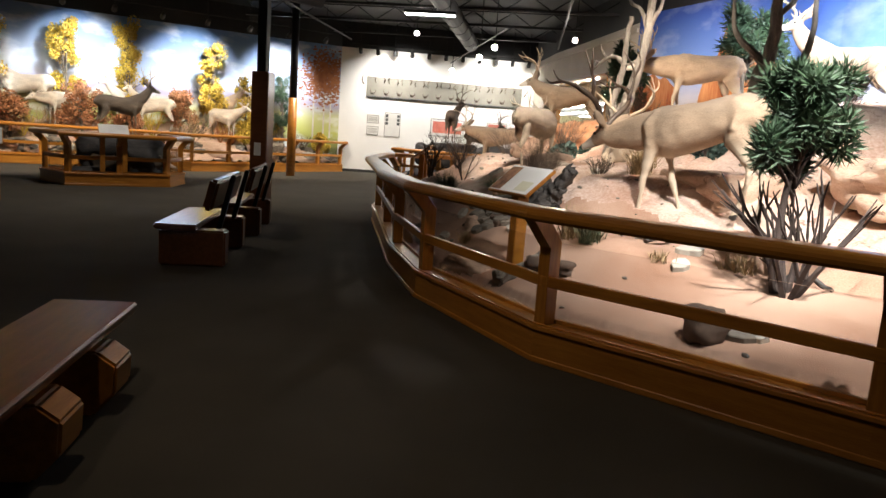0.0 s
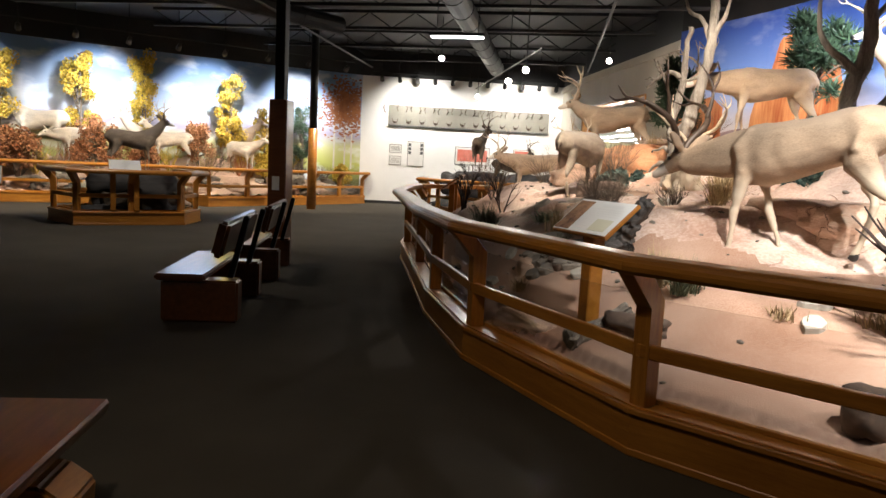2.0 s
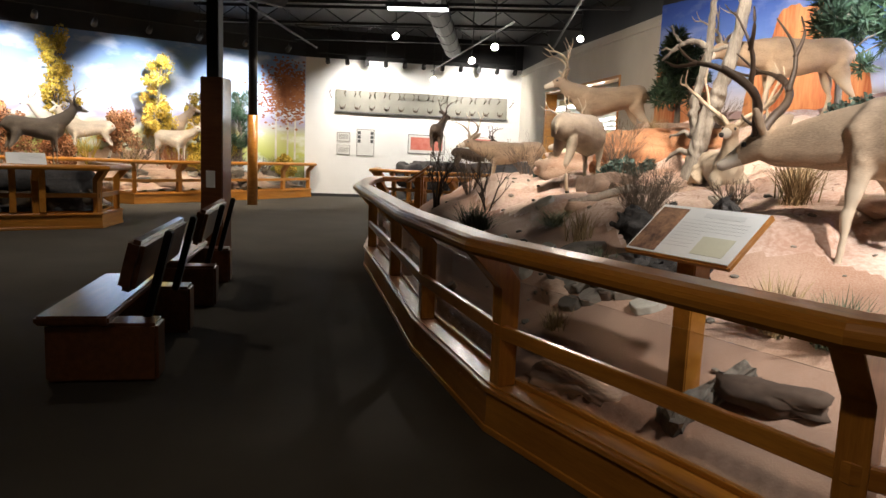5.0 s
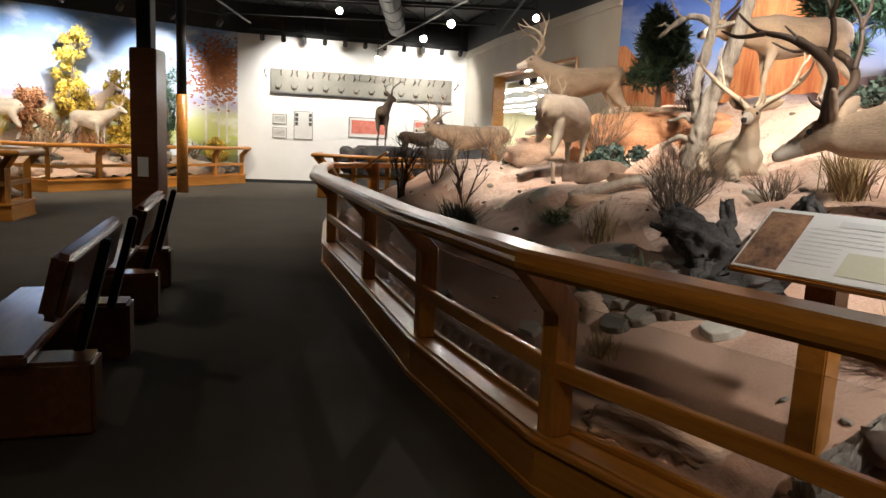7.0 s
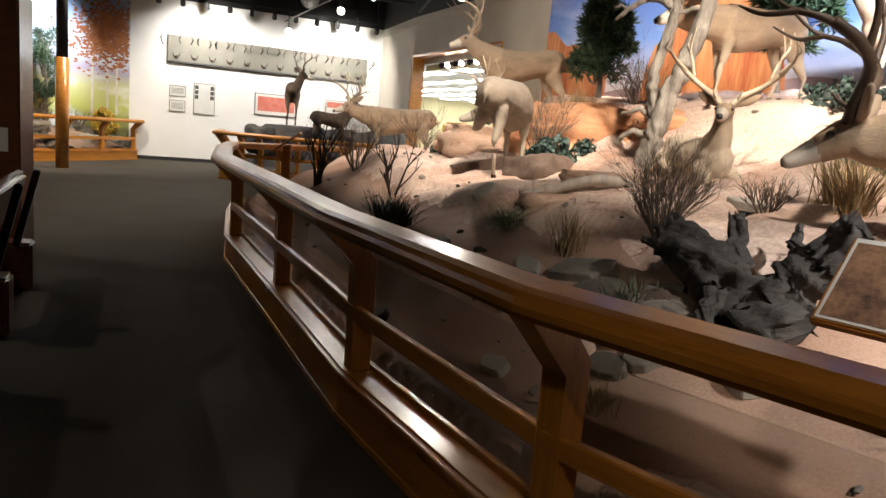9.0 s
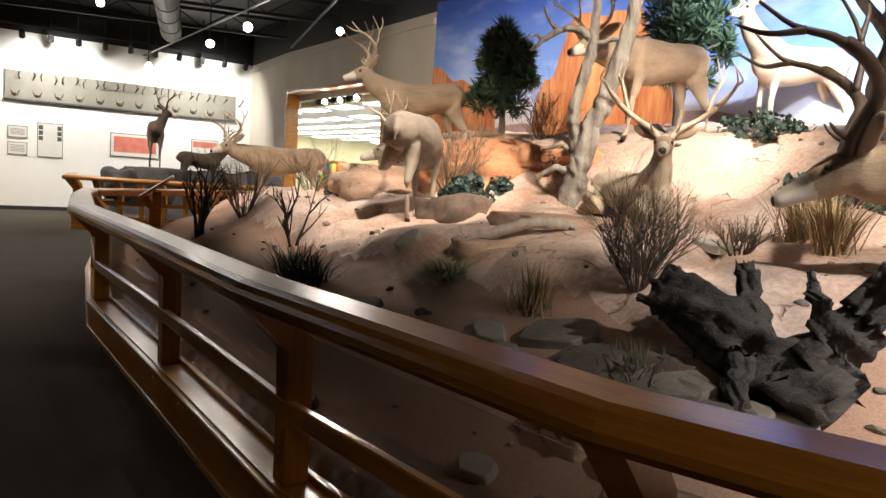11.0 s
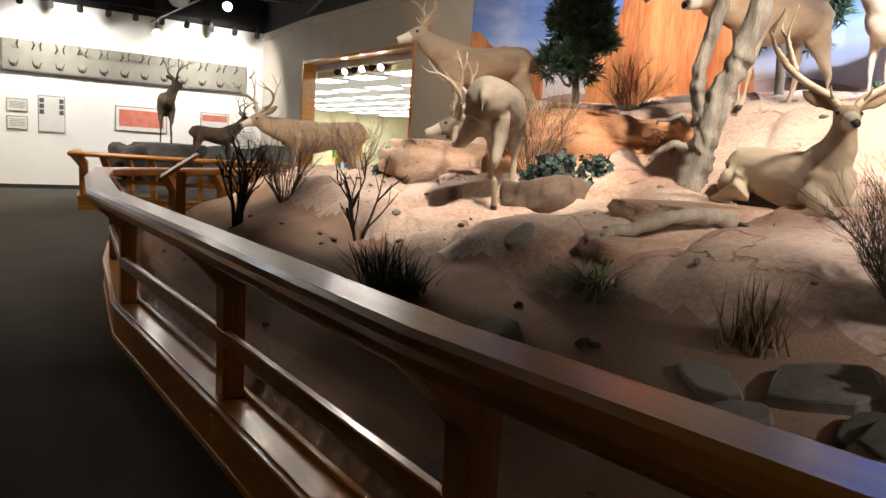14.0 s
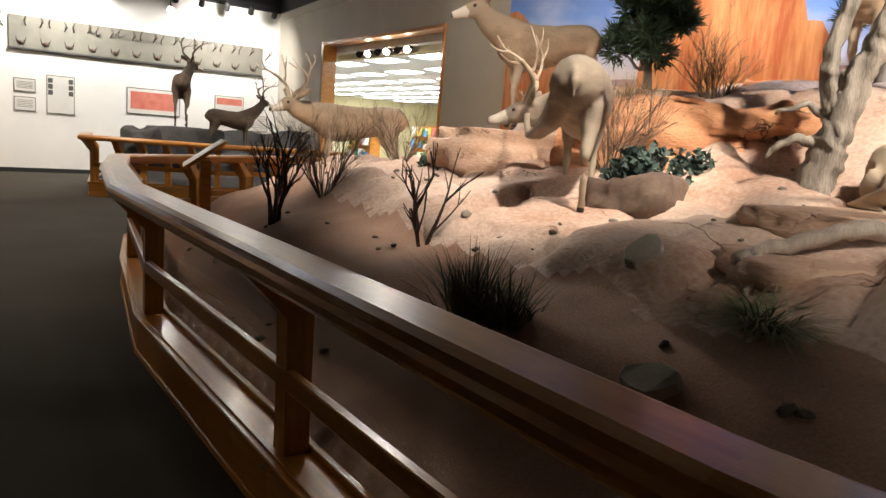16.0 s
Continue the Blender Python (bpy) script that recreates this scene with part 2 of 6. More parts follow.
def fur(name, back, side, pale):
    """Coat: dark along the back, pale below and on the rump, by height in the animal's own space, broken by hair noise."""
    m = material(name, [c * 0.72 for c in side], [c * 1.35 for c in side], 7, 0.9, 0.8, 130, (0.4, 1, 1), dist=0.008, lo=0.36, hi=0.64)
    nt = m.node_tree
    n, l = nt.nodes, nt.links
    bsdf = n["Principled BSDF"]
    base = bsdf.inputs["Base Color"].links[0].from_socket
    co = n.new("ShaderNodeTexCoord")
    sep = n.new("ShaderNodeSeparateXYZ")
    l.new(co.outputs["Object"], sep.inputs[0])
    noi = n.new("ShaderNodeTexNoise")
    noi.inputs["Scale"].default_value = 7
    l.new(co.outputs["Object"], noi.inputs["Vector"])
    ma = n.new("ShaderNodeMath")
    ma.operation, ma.inputs[1].default_value = "MULTIPLY_ADD", 0.16
    l.new(noi.outputs[0], ma.inputs[0])
    l.new(sep.outputs[2], ma.inputs[2])
    mr = n.new("ShaderNodeMapRange")
    mr.inputs[1].default_value, mr.inputs[2].default_value = 0.95, 1.12
    l.new(ma.outputs[0], mr.inputs[0])
    mix = n.new("ShaderNodeMix")
    mix.data_type = "RGBA"
    mix.inputs[7].default_value = rgba(back)
    l.new(mr.outputs[0], mix.inputs[0])
    l.new(base, mix.inputs[6])
    mr2 = n.new("ShaderNodeMapRange")
    mr2.inputs[1].default_value, mr2.inputs[2].default_value = 0.72, 0.58
    l.new(ma.outputs[0], mr2.inputs[0])
    mix2 = n.new("ShaderNodeMix")
    mix2.data_type = "RGBA"
    mix2.inputs[7].default_value = rgba(pale)
    l.new(mr2.outputs[0], mix2.inputs[0])
    l.new(mix.outputs[2], mix2.inputs[6])
    l.new(mix2.outputs[2], bsdf.inputs["Base Color"])
    return m


M_FUR = fur("tan_deer_coat", (0.30, 0.225, 0.16), (0.33, 0.235, 0.155), (0.46, 0.37, 0.27))
M_FURGREY = fur("grey_deer_coat", (0.24, 0.20, 0.16), (0.28, 0.225, 0.17), (0.40, 0.33, 0.25))
M_FURDARK = fur("dark_brown_coat", (0.055, 0.038, 0.027), (0.085, 0.06, 0.042), (0.11, 0.085, 0.06))
M_FURPALE = fur("cream_coat", (0.52, 0.46, 0.38), (0.58, 0.52, 0.43), (0.62, 0.57, 0.5))
M_FACE = material("pale_muzzle_hair", (0.50, 0.44, 0.36), (0.62, 0.56, 0.48), 6, 0.85, 0.3, 90)


def mural(name, stops, warp, cloud):
    """A painted sky: bands of colour by height, with brushed cloud shapes."""
    m = material(name, (0.5, 0.5, 0.5), (0.5, 0.5, 0.5), 3, 0.8, 0.05)
    nt = m.node_tree
    n, l = nt.nodes, nt.links
    co = n.new("ShaderNodeTexCoord")
    sep = n.new("ShaderNodeSeparateXYZ")
    l.new(co.outputs["Object"], sep.inputs[0])
    noi = n.new("ShaderNodeTexNoise")
    noi.inputs["Scale"].default_value, noi.inputs["Detail"].default_value = 0.55, 7
    l.new(co.outputs["Object"], noi.inputs["Vector"])
    ma = n.new("ShaderNodeMath")
    ma.operation, ma.inputs[1].default_value = "MULTIPLY_ADD", warp
    l.new(noi.outputs[0], ma.inputs[0])
    l.new(sep.outputs[2], ma.inputs[2])
    mr = n.new("ShaderNodeMapRange")
    mr.inputs[1].default_value, mr.inputs[2].default_value = 0.5, 5.0
    l.new(ma.outputs[0], mr.inputs[0])
    ramp = n.new("ShaderNodeValToRGB")
    els = ramp.color_ramp.elements
    els[0].position, els[0].color = stops[0][0], rgba(stops[0][1])
    els[1].position, els[1].color = stops[-1][0], rgba(stops[-1][1])
    for p, c in stops[1:-1]:
        e = els.new(p)
        e.color = rgba(c)
    l.new(mr.outputs[0], ramp.inputs[0])
    cl = n.new("ShaderNodeTexNoise")
    cl.inputs["Scale"].default_value, cl.inputs["Detail"].default_value = 0.8, 9
    mp = n.new("ShaderNodeMapping")
    mp.inputs["Scale"].default_value = (1, 1, 2.2)
    l.new(co.outputs["Object"], mp.inputs[0])
    l.new(mp.outputs[0], cl.inputs["Vector"])
    cr = n.new("ShaderNodeMapRange")
    cr.inputs[1].default_value, cr.inputs[2].default_value, cr.inputs[4].default_value = 0.5, 0.68, cloud
    l.new(cl.outputs[0], cr.inputs[0])
    mix = n.new("ShaderNodeMix")
    mix.data_type = "RGBA"
    mix.inputs[7].default_value = (0.72, 0.76, 0.80, 1)
    l.new(cr.outputs[0], mix.inputs[0])
    l.new(ramp.outputs[0], mix.inputs[6])
    l.new(mix.outputs[2], n["Principled BSDF"].inputs["Base Color"])
    return m


M_DESERTSKY = mural("desert_sky_mural", [(0.30, (0.45, 0.33, 0.30)), (0.50, (0.50, 0.50, 0.56)), (0.68, (0.14, 0.26, 0.60)), (0.95, (0.025, 0.075, 0.36))], 0.35, 0.25)
M_AUTUMNSKY = mural("autumn_mountain_mural", [(0.14, (0.12, 0.13, 0.04)), (0.28, (0.38, 0.40, 0.10)), (0.40, (0.42, 0.42, 0.20)), (0.50, (0.30, 0.27, 0.36)), (0.62, (0.42, 0.50, 0.62)), (0.95, (0.15, 0.26, 0.48))], 0.9, 0.75)
M_BUTTE = material("painted_red_butte", (0.30, 0.085, 0.03), (0.52, 0.25, 0.11), 1.3, 0.85, 0, 9, (2.6, 2.6, 0.35), lo=0.38, hi=0.62)
M_HILL = material("painted_violet_hill", (0.20, 0.15, 0.19), (0.36, 0.27, 0.28), 1.4, 0.85, 0, 9)
M_PAINTTREE = material("painted_russet_tree", (0.16, 0.05, 0.02), (0.36, 0.14, 0.05), 6, 0.85, 0, 20)


# ---------- building helpers ----------
PLACED = {}


def thing(name, x, y, z, label, category, group="", kind=""):
    ob = new(name)
    ob.matrix_basis = Matrix.Translation((x, y, z))
    PLACED[ob.name] = ob.matrix_basis.copy()
    return tagged(ob, label, category, group, kind)


def part(name, bm, mat, parent=None, label="", frame_at=None, smooth=False):
    """Links a bmesh, built in world space, as one mesh under a thing or a part."""
    me = bpy.data.meshes.new(name)
    at = frame_at if frame_at is not None else Matrix.Identity(4)
    if frame_at is not None:
        bm.transform(at.inverted())
    bmesh.ops.recalc_face_normals(bm, faces=bm.faces[:])
    bm.to_mesh(me)
    bm.free()
    for mm in mat if isinstance(mat, (list, tuple)) else [mat]:
        me.materials.append(mm)
    if smooth:
        for p in me.polygons:
            p.use_smooth = True
    ob = new(name, me)
    ob.matrix_basis = at
    PLACED[ob.name] = at.copy()
    if parent is not None:
        ob.parent = parent
        ob.matrix_parent_inverse = PLACED[parent.name].inverted()
    if label:
        ob["label"] = label
    return ob


def box(x0, y0, z0, x1, y1, z1, bev=0.0, bm=None):
    own = bmesh.new()
    g = bmesh.ops.create_cube(own, size=1)
    bmesh.ops.transform(own, verts=g["verts"], matrix=Matrix.Translation(((x0 + x1) / 2, (y0 + y1) / 2, (z0 + z1) / 2)) @ Matrix.Diagonal((x1 - x0, y1 - y0, z1 - z0, 1)))
    if bev:
        bmesh.ops.bevel(own, geom=own.edges[:], offset=bev, segments=2, affect="EDGES")
    return merge(bm, own)


def merge(bm, own, m=None):
    """Adds one bmesh to another."""
    if m is not None:
        own.transform(m)
    if bm is None:
        return own
    me = bpy.data.meshes.new("t")
    own.to_mesh(me)
    own.free()
    bm.from_mesh(me)
    bpy.data.meshes.remove(me)
    return bm


def tube(bm, pts, radii, sides=8, twist=0.0, lump=0.0, seed=0, mat=0):
    """A tapering tube through points; radii may be numbers or (across, upright) pairs."""
    pts = [Vector(p) for p in pts]
    rings = []
    for i, p in enumerate(pts):
        a = pts[max(i - 1, 0)]
        b = pts[min(i + 1, len(pts) - 1)]
        d = (b - a).normalized() if (b - a).length > 1e-6 else Vector((0, 0, 1))
        side = d.cross(Vector((0, 0, 1)))
        if side.length < 0.15:
            side = d.cross(Vector((0, 1, 0)))
        side.normalize()
        up = side.cross(d)
        r = radii[i]
        ra, rb = r if isinstance(r, tuple) else (r, r)
        ring = []
        for k in range(sides):
            t = 2 * math.pi * k / sides + twist * i
            f = 1.0
            if lump:
                f += lump * noise.noise(Vector((math.cos(t) * 1.5 + seed, math.sin(t) * 1.5, i * 0.35)))
            ring.append(bm.verts.new(p + side * math.cos(t) * ra * f + up * math.sin(t) * rb * f))
        rings.append(ring)
    for a, b in zip(rings, rings[1:]):
        for k in range(sides):
            bm.faces.new((a[k], a[(k + 1) % sides], b[(k + 1) % sides], b[k])).material_index = mat
    for ring in (rings[0][::-1], rings[-1]):
        if sides > 2:
            bm.faces.new(ring).material_index = mat


def curve_pts(pts, n):
    """Catmull-Rom through points."""
    pts = [Vector(p) for p in pts]
    out = []
    for i in range(len(pts) - 1):
        p0, p1, p2, p3 = pts[max(i - 1, 0)], pts[i], pts[i + 1], pts[min(i + 2, len(pts) - 1)]
        for k in range(n):
            t = k / n
            out.append(0.5 * (2 * p1 + (p2 - p0) * t + (2 * p0 - 5 * p1 + 4 * p2 - p3) * t * t + (3 * p1 - p0 - 3 * p2 + p3) * t ** 3))
    return out + [pts[-1]]


def mitres(line):
    """For each corner of a plan polyline, the vector that moves it one metre to the right of the way."""
    out = []
    dirs = [(Vector(b) - Vector(a)).normalized() for a, b in zip(line, line[1:])]
    for i in range(len(line)):
        d0, d1 = dirs[max(i - 1, 0)], dirs[min(i, len(dirs) - 1)]
        n0, n1 = Vector((d0.y, -d0.x)), Vector((d1.y, -d1.x))
        s = (n0 + n1).normalized()
        out.append(s / max(s.dot(n0), 0.4))
    return out


def along(line, i, profile, bm=None):
    """One straight board of a polyline: a closed profile of (offset right, z), mitred at both ends."""
    bm = bm or bmesh.new()
    mt = mitres(line)
    ends = []
    for j in (i, i + 1):
        ends.append([bm.verts.new((line[j][0] + mt[j].x * o, line[j][1] + mt[j].y * o, z)) for o, z in profile])
    a, b = ends
    n = len(profile)
    for k in range(n):
        bm.faces.new((a[k], a[(k + 1) % n], b[(k + 1) % n], b[k]))
    bm.faces.new(a[::-1])
    bm.faces.new(b)
    return bm


def seg_frame(line, i):
    a, b = Vector(line[i]), Vector(line[i + 1])
    return Matrix.Translation((a.x, a.y, 0)) @ Matrix.Rotation(math.atan2(b.y - a.y, b.x - a.x), 4, "Z")


def rect(o0, o1, z0, z1, r=0.006):
    return [(o0 + r, z0), (o1 - r, z0), (o1, z0 + r), (o1, z1 - r), (o1 - r, z1), (o0 + r, z1), (o0, z1 - r), (o0, z0 + r)]


# ---------- shell ----------
W_A, W_B, W_C, W_D = (-5.9, 25.25), (1.25, 27.2), (1.95, 23.85), (3.4, 18.9)
W_E = (3.88, 17.2)
TOP = 4.58
DESERT = [W_E, (5.2, 15.0), (6.6, 12.2), (7.6, 8.6), (8.0, 4.0), (8.0, -3.0)]
AUTUMN = [(-19.0, 12.0), (-17.0, 15.2), (-14.0, 18.5), (-11.0, 21.2), (-8.5, 23.3), W_A]


def wall(name, line, z0, z1, mat, label, thick=0.18, face=0.0):
    bm = bmesh.new()
    for i in range(len(line) - 1):
        along(line, i, [(face, z0), (face, z1), (face - thick, z1), (face - thick, z0)], bm)
    return tagged(part(name, bm, mat), label, "wall", kind="structure")


bm = box(-20, -6, -0.2, 12, 32, 0.0)
tagged(part("floor", bm, M_CARPET), "dark grey-green carpet floor of the hall", "floor", kind="structure")
wall("wall_north", [W_A, W_B], 0, TOP, M_WHITE, "white painted gallery wall lit by spots")
bm = along([W_A, W_B], 0, [(0.0, 0.0), (0.0, 0.10), (0.012, 0.10), (0.012, 0.0)])
tagged(part("baseboard", bm, M_BASE), "black rubber baseboard along the white wall", "baseboard", kind="structure")
# side wall with the shop window opening
SIDE = [W_B, W_C, W_D, W_E]
bm = along([W_B, W_C], 0, [(0, 0), (0, TOP), (-0.2, TOP), (-0.2, 0)])
along([W_C, W_D], 0, [(0, 0), (0, 0.95), (-0.2, 0.95), (-0.2, 0)], bm)
along([W_C, W_D], 0, [(0, 3.56), (0, TOP), (-0.2, TOP), (-0.2, 3.56)], bm)
along([W_D, W_E], 0, [(0, 0), (0, TOP), (-0.2, TOP), (-0.2, 0)], bm)
tagged(part("wall_east", bm, M_BEIGE), "beige painted wall with a wide shop window opening", "wall", kind="structure")
bm = bmesh.new()
for i in range(3):
    along(SIDE, i, [(0.002, 4.36), (0.06, 4.36), (0.06, 4.46), (0.002, 4.46)], bm)
tagged(part("trim", bm, M_BEIGE), "beige moulding near the top of the side wall", "trim", kind="structure")
wall("wall_desert_mural", DESERT, 0, 4.75, M_DESERTSKY, "curved wall painted with a deep blue desert sky")
wall("wall_autumn_mural", AUTUMN, 0, TOP, M_AUTUMNSKY, "curved wall painted with autumn mountains and clouds")
wall("wall_south", [(8.0, -3.0), (8.0, -5.0), (-19.0, -5.0), (-19.0, 12.0)], 0, TOP, M_BEIGE, "plain beige walls behind the visitor")
ALL = AUTUMN + [W_B, W_C, W_D, W_E] + DESERT[1:] + [(8.0, -5.0), (-19.0, -5.0), (-19.0, 12.0)]
bm = bmesh.new()
for i in range(len(ALL) - 1):
    along(ALL, i, [(-0.01, TOP + 0.0), (-0.01, 5.6), (-0.19, 5.6), (-0.19, TOP + 0.0)], bm)
tagged(part("wall_upper", bm, M_BLACK), "black painted wall zone above the displays", "wall", kind="structure")
tagged(part("ceiling", box(-20, -6, 5.5, 12, 32, 5.7), M_BLACK), "black painted open ceiling", "ceiling", kind="structure")


# ---------- ceiling services ----------
def beam(x0, y0, x1, y1, z):
    """An open web joist: two chords and slanting rods."""
    root = thing("ceiling_joist", (x0 + x1) / 2, (y0 + y1) / 2, z, "black steel open web joist under the ceiling", "joist", "ceiling joists")
    ln = [(x0, y0), (x1, y1)]
    part("top_chord", along(ln, 0, rect(-0.05, 0.05, z + 0.42, z + 0.5)), M_DUCT, root)
    part("bottom_chord", along(ln, 0, rect(-0.05, 0.05, z, z + 0.07)), M_DUCT, root)
    bm = bmesh.new()
    n = int(math.hypot(x1 - x0, y1 - y0) / 0.6)
    for i in range(n):
        f, g = i / n, (i + 1) / n
        za, zb = (z + 0.05, z + 0.45) if i % 2 else (z + 0.45, z + 0.05)
        tube(bm, [(x0 + (x1 - x0) * f, y0 + (y1 - y0) * f, za), (x0 + (x1 - x0) * g, y0 + (y1 - y0) * g, zb)], [0.015, 0.015], 4)
    part("web", bm, M_DUCT, root)


for k in range(9):
    y = 2.5 + k * 2.7
    beam(-13.5 + (0 if y < 14 else (y - 14) * 0.75), y, 3.6 if y > 17 else 7.0 - max(0, y - 10) * 0.4, y, 4.95)


def duct(pts, r, label):
    bm = bmesh.new()
    tube(bm, pts, [r] * len(pts), 16)
    a, b = Vector(pts[0]), Vector(pts[-1])
    n = int((b - a).length / 1.2)
    for i in range(1, n):
        c = a.lerp(b, i / n)
        d = (b - a).normalized() * 0.02
        tube(bm, [c - d, c + d], [r * 1.05] * 2, 16)
    ob = part("air_duct", bm, M_DUCT, smooth=False)
    tagged(ob, label, "duct")


duct([(-0.7, 10.0, 4.75), (-0.95, 24.0, 4.75)], 0.25, "dark round air duct running under the ceiling")
duct([(-9.0, 8.5, 4.8), (-4.2, 17.5, 4.8)], 0.22, "dark round branch duct under the ceiling")
for x in (-4.6, 2.6):
    bm = bmesh.new()
    tube(bm, [(x, 0, 4.7), (x - 0.6, 24, 4.7)], [0.03, 0.03], 8)
    tagged(part("conduit_pipe", bm, M_DUCT), "thin dark sprinkler pipe under the ceiling", "pipe")


def strip_light(x, y, z, w, d):
    root = thing("strip_light", x, y, z, "white fluorescent strip light among dark ceiling steel", "light")
    part("housing", box(x - w / 2, y - d / 2, z, x + w / 2, y + d / 2, z + 0.07, 0.01), M_DUCT, root)
    part("diffuser", box(x - w / 2 + 0.03, y - d / 2 + 0.02, z - 0.025, x + w / 2 - 0.03, y + d / 2 - 0.02, z - 0.001, 0.008), M_TUBE, root)


strip_light(-0.95, 15.7, 4.28, 1.2, 0.22)
for x in (-1.4, -0.5):
    bm = bmesh.new()
    tube(bm, [(x, 15.7, 4.34), (x, 15.7, 5.51)], [0.01, 0.01], 5)
    tagged(part("suspension_rod", bm, M_BLACK), "thin black rod holding the strip light", "rod")


def track_lamp(x, y, z, aim, bright, hang=0.25):
    """A can spot on a bracket."""
    root = thing("track_spotlight", x, y, z, "black track spotlight, lit" if bright else "small black track spotlight seen from behind", "spotlight", "track spotlights")
    d = (Vector(aim) - Vector((x, y, z))).normalized()
    c = Vector((x, y, z))
    bm = bmesh.new()
    tube(bm, [c - d * 0.16, c - d * 0.12, c + d * 0.06, c + d * 0.07], [0.035, 0.065, 0.075, 0.07], 14)
    part("can", bm, M_BLACK, root)
    bm = bmesh.new()
    tube(bm, [c + d * 0.072, c + d * 0.08], [0.068, 0.05], 14)
    part("lens", bm, M_BULB if bright else M_BLACK, root)
    bm = bmesh.new()
    tube(bm, [c - d * 0.05, c - d * 0.05 + Vector((0, 0, hang if hang > 0.26 else 5.52 - z))], [0.012, 0.012], 6)
    part("stem", bm, M_BLACK, root)


CAM_SIDE = (0.6, 4.0, 1.5)
for p in ((0.52, 16.42, 3.72), (-0.03, 18.36, 3.70), (-1.37, 22.78, 3.72), (2.43, 19.0, 4.35), (1.9, 12.0, 4.55), (-2.0, 19.6, 4.4)):
    track_lamp(*p, CAM_SIDE, True)
mt = (Vector(W_B) - Vector(W_A)).normalized()
for k in range(11):
    q = Vector(W_A) + mt * (0.7 + 0.62 * k) + Vector((mt.y, -mt.x)) * 0.9
    track_lamp(q.x, q.y, 4.38, (q.x - 0.2, q.y + 1.4, 3.2), False)
for k in range(9):
    f = k / 8
    track_lamp(-5.6 - 7.5 * f, 22.4 - 7.0 * f, 4.4, (-7.5 - 7.5 * f, 24.5 - 7.0 * f, 3.0), False)
for nm, pts in (("north", [(-5.3, 24.5, 4.62), (1.0, 26.25, 4.62)]), ("west", [(-5.4, 22.6, 4.64), (-13.4, 15.1, 4.64)]), ("east", [(0.9, 15.2, 4.0), (-1.5, 23.2, 4.0)])):
    bm = bmesh.new()
    tube(bm, pts, [0.02, 0.02], 4)
    tagged(part("lighting_track", bm, M_BLACK), "black lighting track hung from the ceiling", "track")


# ---------- railings ----------
def railing(name, line, label, side=1, glass=True, posts=(), h=1.12):
    """Kickboard with cap, posts that lean out to a broad rounded rail, a middle rail and glass. Offsets: positive is into the display."""
    root = thing(name, *line[0], 0, label, "railing")
    n = len(line) - 1
    s = side

    def prof(pr):
        return [(o * s, z) for o, z in pr]

    for i in range(n):
        fr = seg_frame(line, i)
        part("kickboard", along(line, i, prof(rect(-0.092, -0.052, 0.0, 0.235))), M_WOOD, root, frame_at=fr)
        part("toe_strip", along(line, i, prof(rect(-0.106, -0.093, 0.0, 0.045))), M_WOOD, root, frame_at=fr)
        part("sill", along(line, i, prof(rect(-0.112, 0.11, 0.236, 0.27))), M_WOOD, root, frame_at=fr)
        part("sill_bead", along(line, i, prof(rect(-0.085, -0.062, 0.271, 0.282, 0.003))), M_WOOD, root, frame_at=fr)
        part("sill_groove", along(line, i, prof(rect(0.062, 0.10, 0.271, 0.30, 0.004))), M_WOOD, root, frame_at=fr)
        part("middle_rail", along(line, i, prof(rect(-0.055, -0.012, 0.545, 0.625))), M_WOOD, root, frame_at=fr)
        top = [(-0.265, h - 0.075), (-0.25, h - 0.095), (-0.07, h - 0.095), (-0.05, h - 0.075), (-0.05, h - 0.02), (-0.065, h - 0.004), (-0.08, h), (-0.22, h), (-0.25, h - 0.012), (-0.265, h - 0.03), (-0.27, h - 0.05)]
        part("top_rail", along(line, i, prof(top)), M_WOOD, root, "broad varnished top rail with a rounded edge", frame_at=fr)
        if glass:
            g = part("glass_pane", along(line, i, prof(rect(0.066, 0.074, 0.30, 0.86, 0.001))), M_GLASS, root, "clear glass pane")
            g.visible_shadow = False
    mt = mitres(line)
    spots = [(Vector(line[j]), mt[j].normalized() * s) for j in range(n + 1)]
    for i, f in posts:
        a, b = Vector(line[i]), Vector(line[i + 1])
        d = (b - a).normalized()
        spots.append((a.lerp(b, f), Vector((d.y, -d.x)) * s))
    for c, nrm in spots:
        fr = Matrix.Translation((c.x, c.y, 0)) @ Matrix.Rotation(math.atan2(nrm.y, nrm.x), 4, "Z")
        bm = bmesh.new()
        pr = [(-0.05, 0.271), (0.06, 0.271), (0.06, 0.87), (-0.07, h - 0.096), (-0.24, h - 0.096), (-0.05, 0.83)]
        a = [bm.verts.new(fr @ Vector((o, -0.052, z))) for o, z in pr]
        b = [bm.verts.new(fr @ Vector((o, 0.052, z))) for o, z in pr]
        for k in range(len(pr)):
            bm.faces.new((a[k], a[(k + 1) % len(pr)], b[(k + 1) % len(pr)], b[k]))
        bm.faces.new(a[::-1])
        bm.faces.new(b)
        bmesh.ops.bevel(bm, geom=bm.edges[:], offset=0.005, segments=1, affect="EDGES")
        part("post", bm, M_WOOD, root, frame_at=fr @ Matrix.Rotation(radians(90), 4, "Y"))
    return root


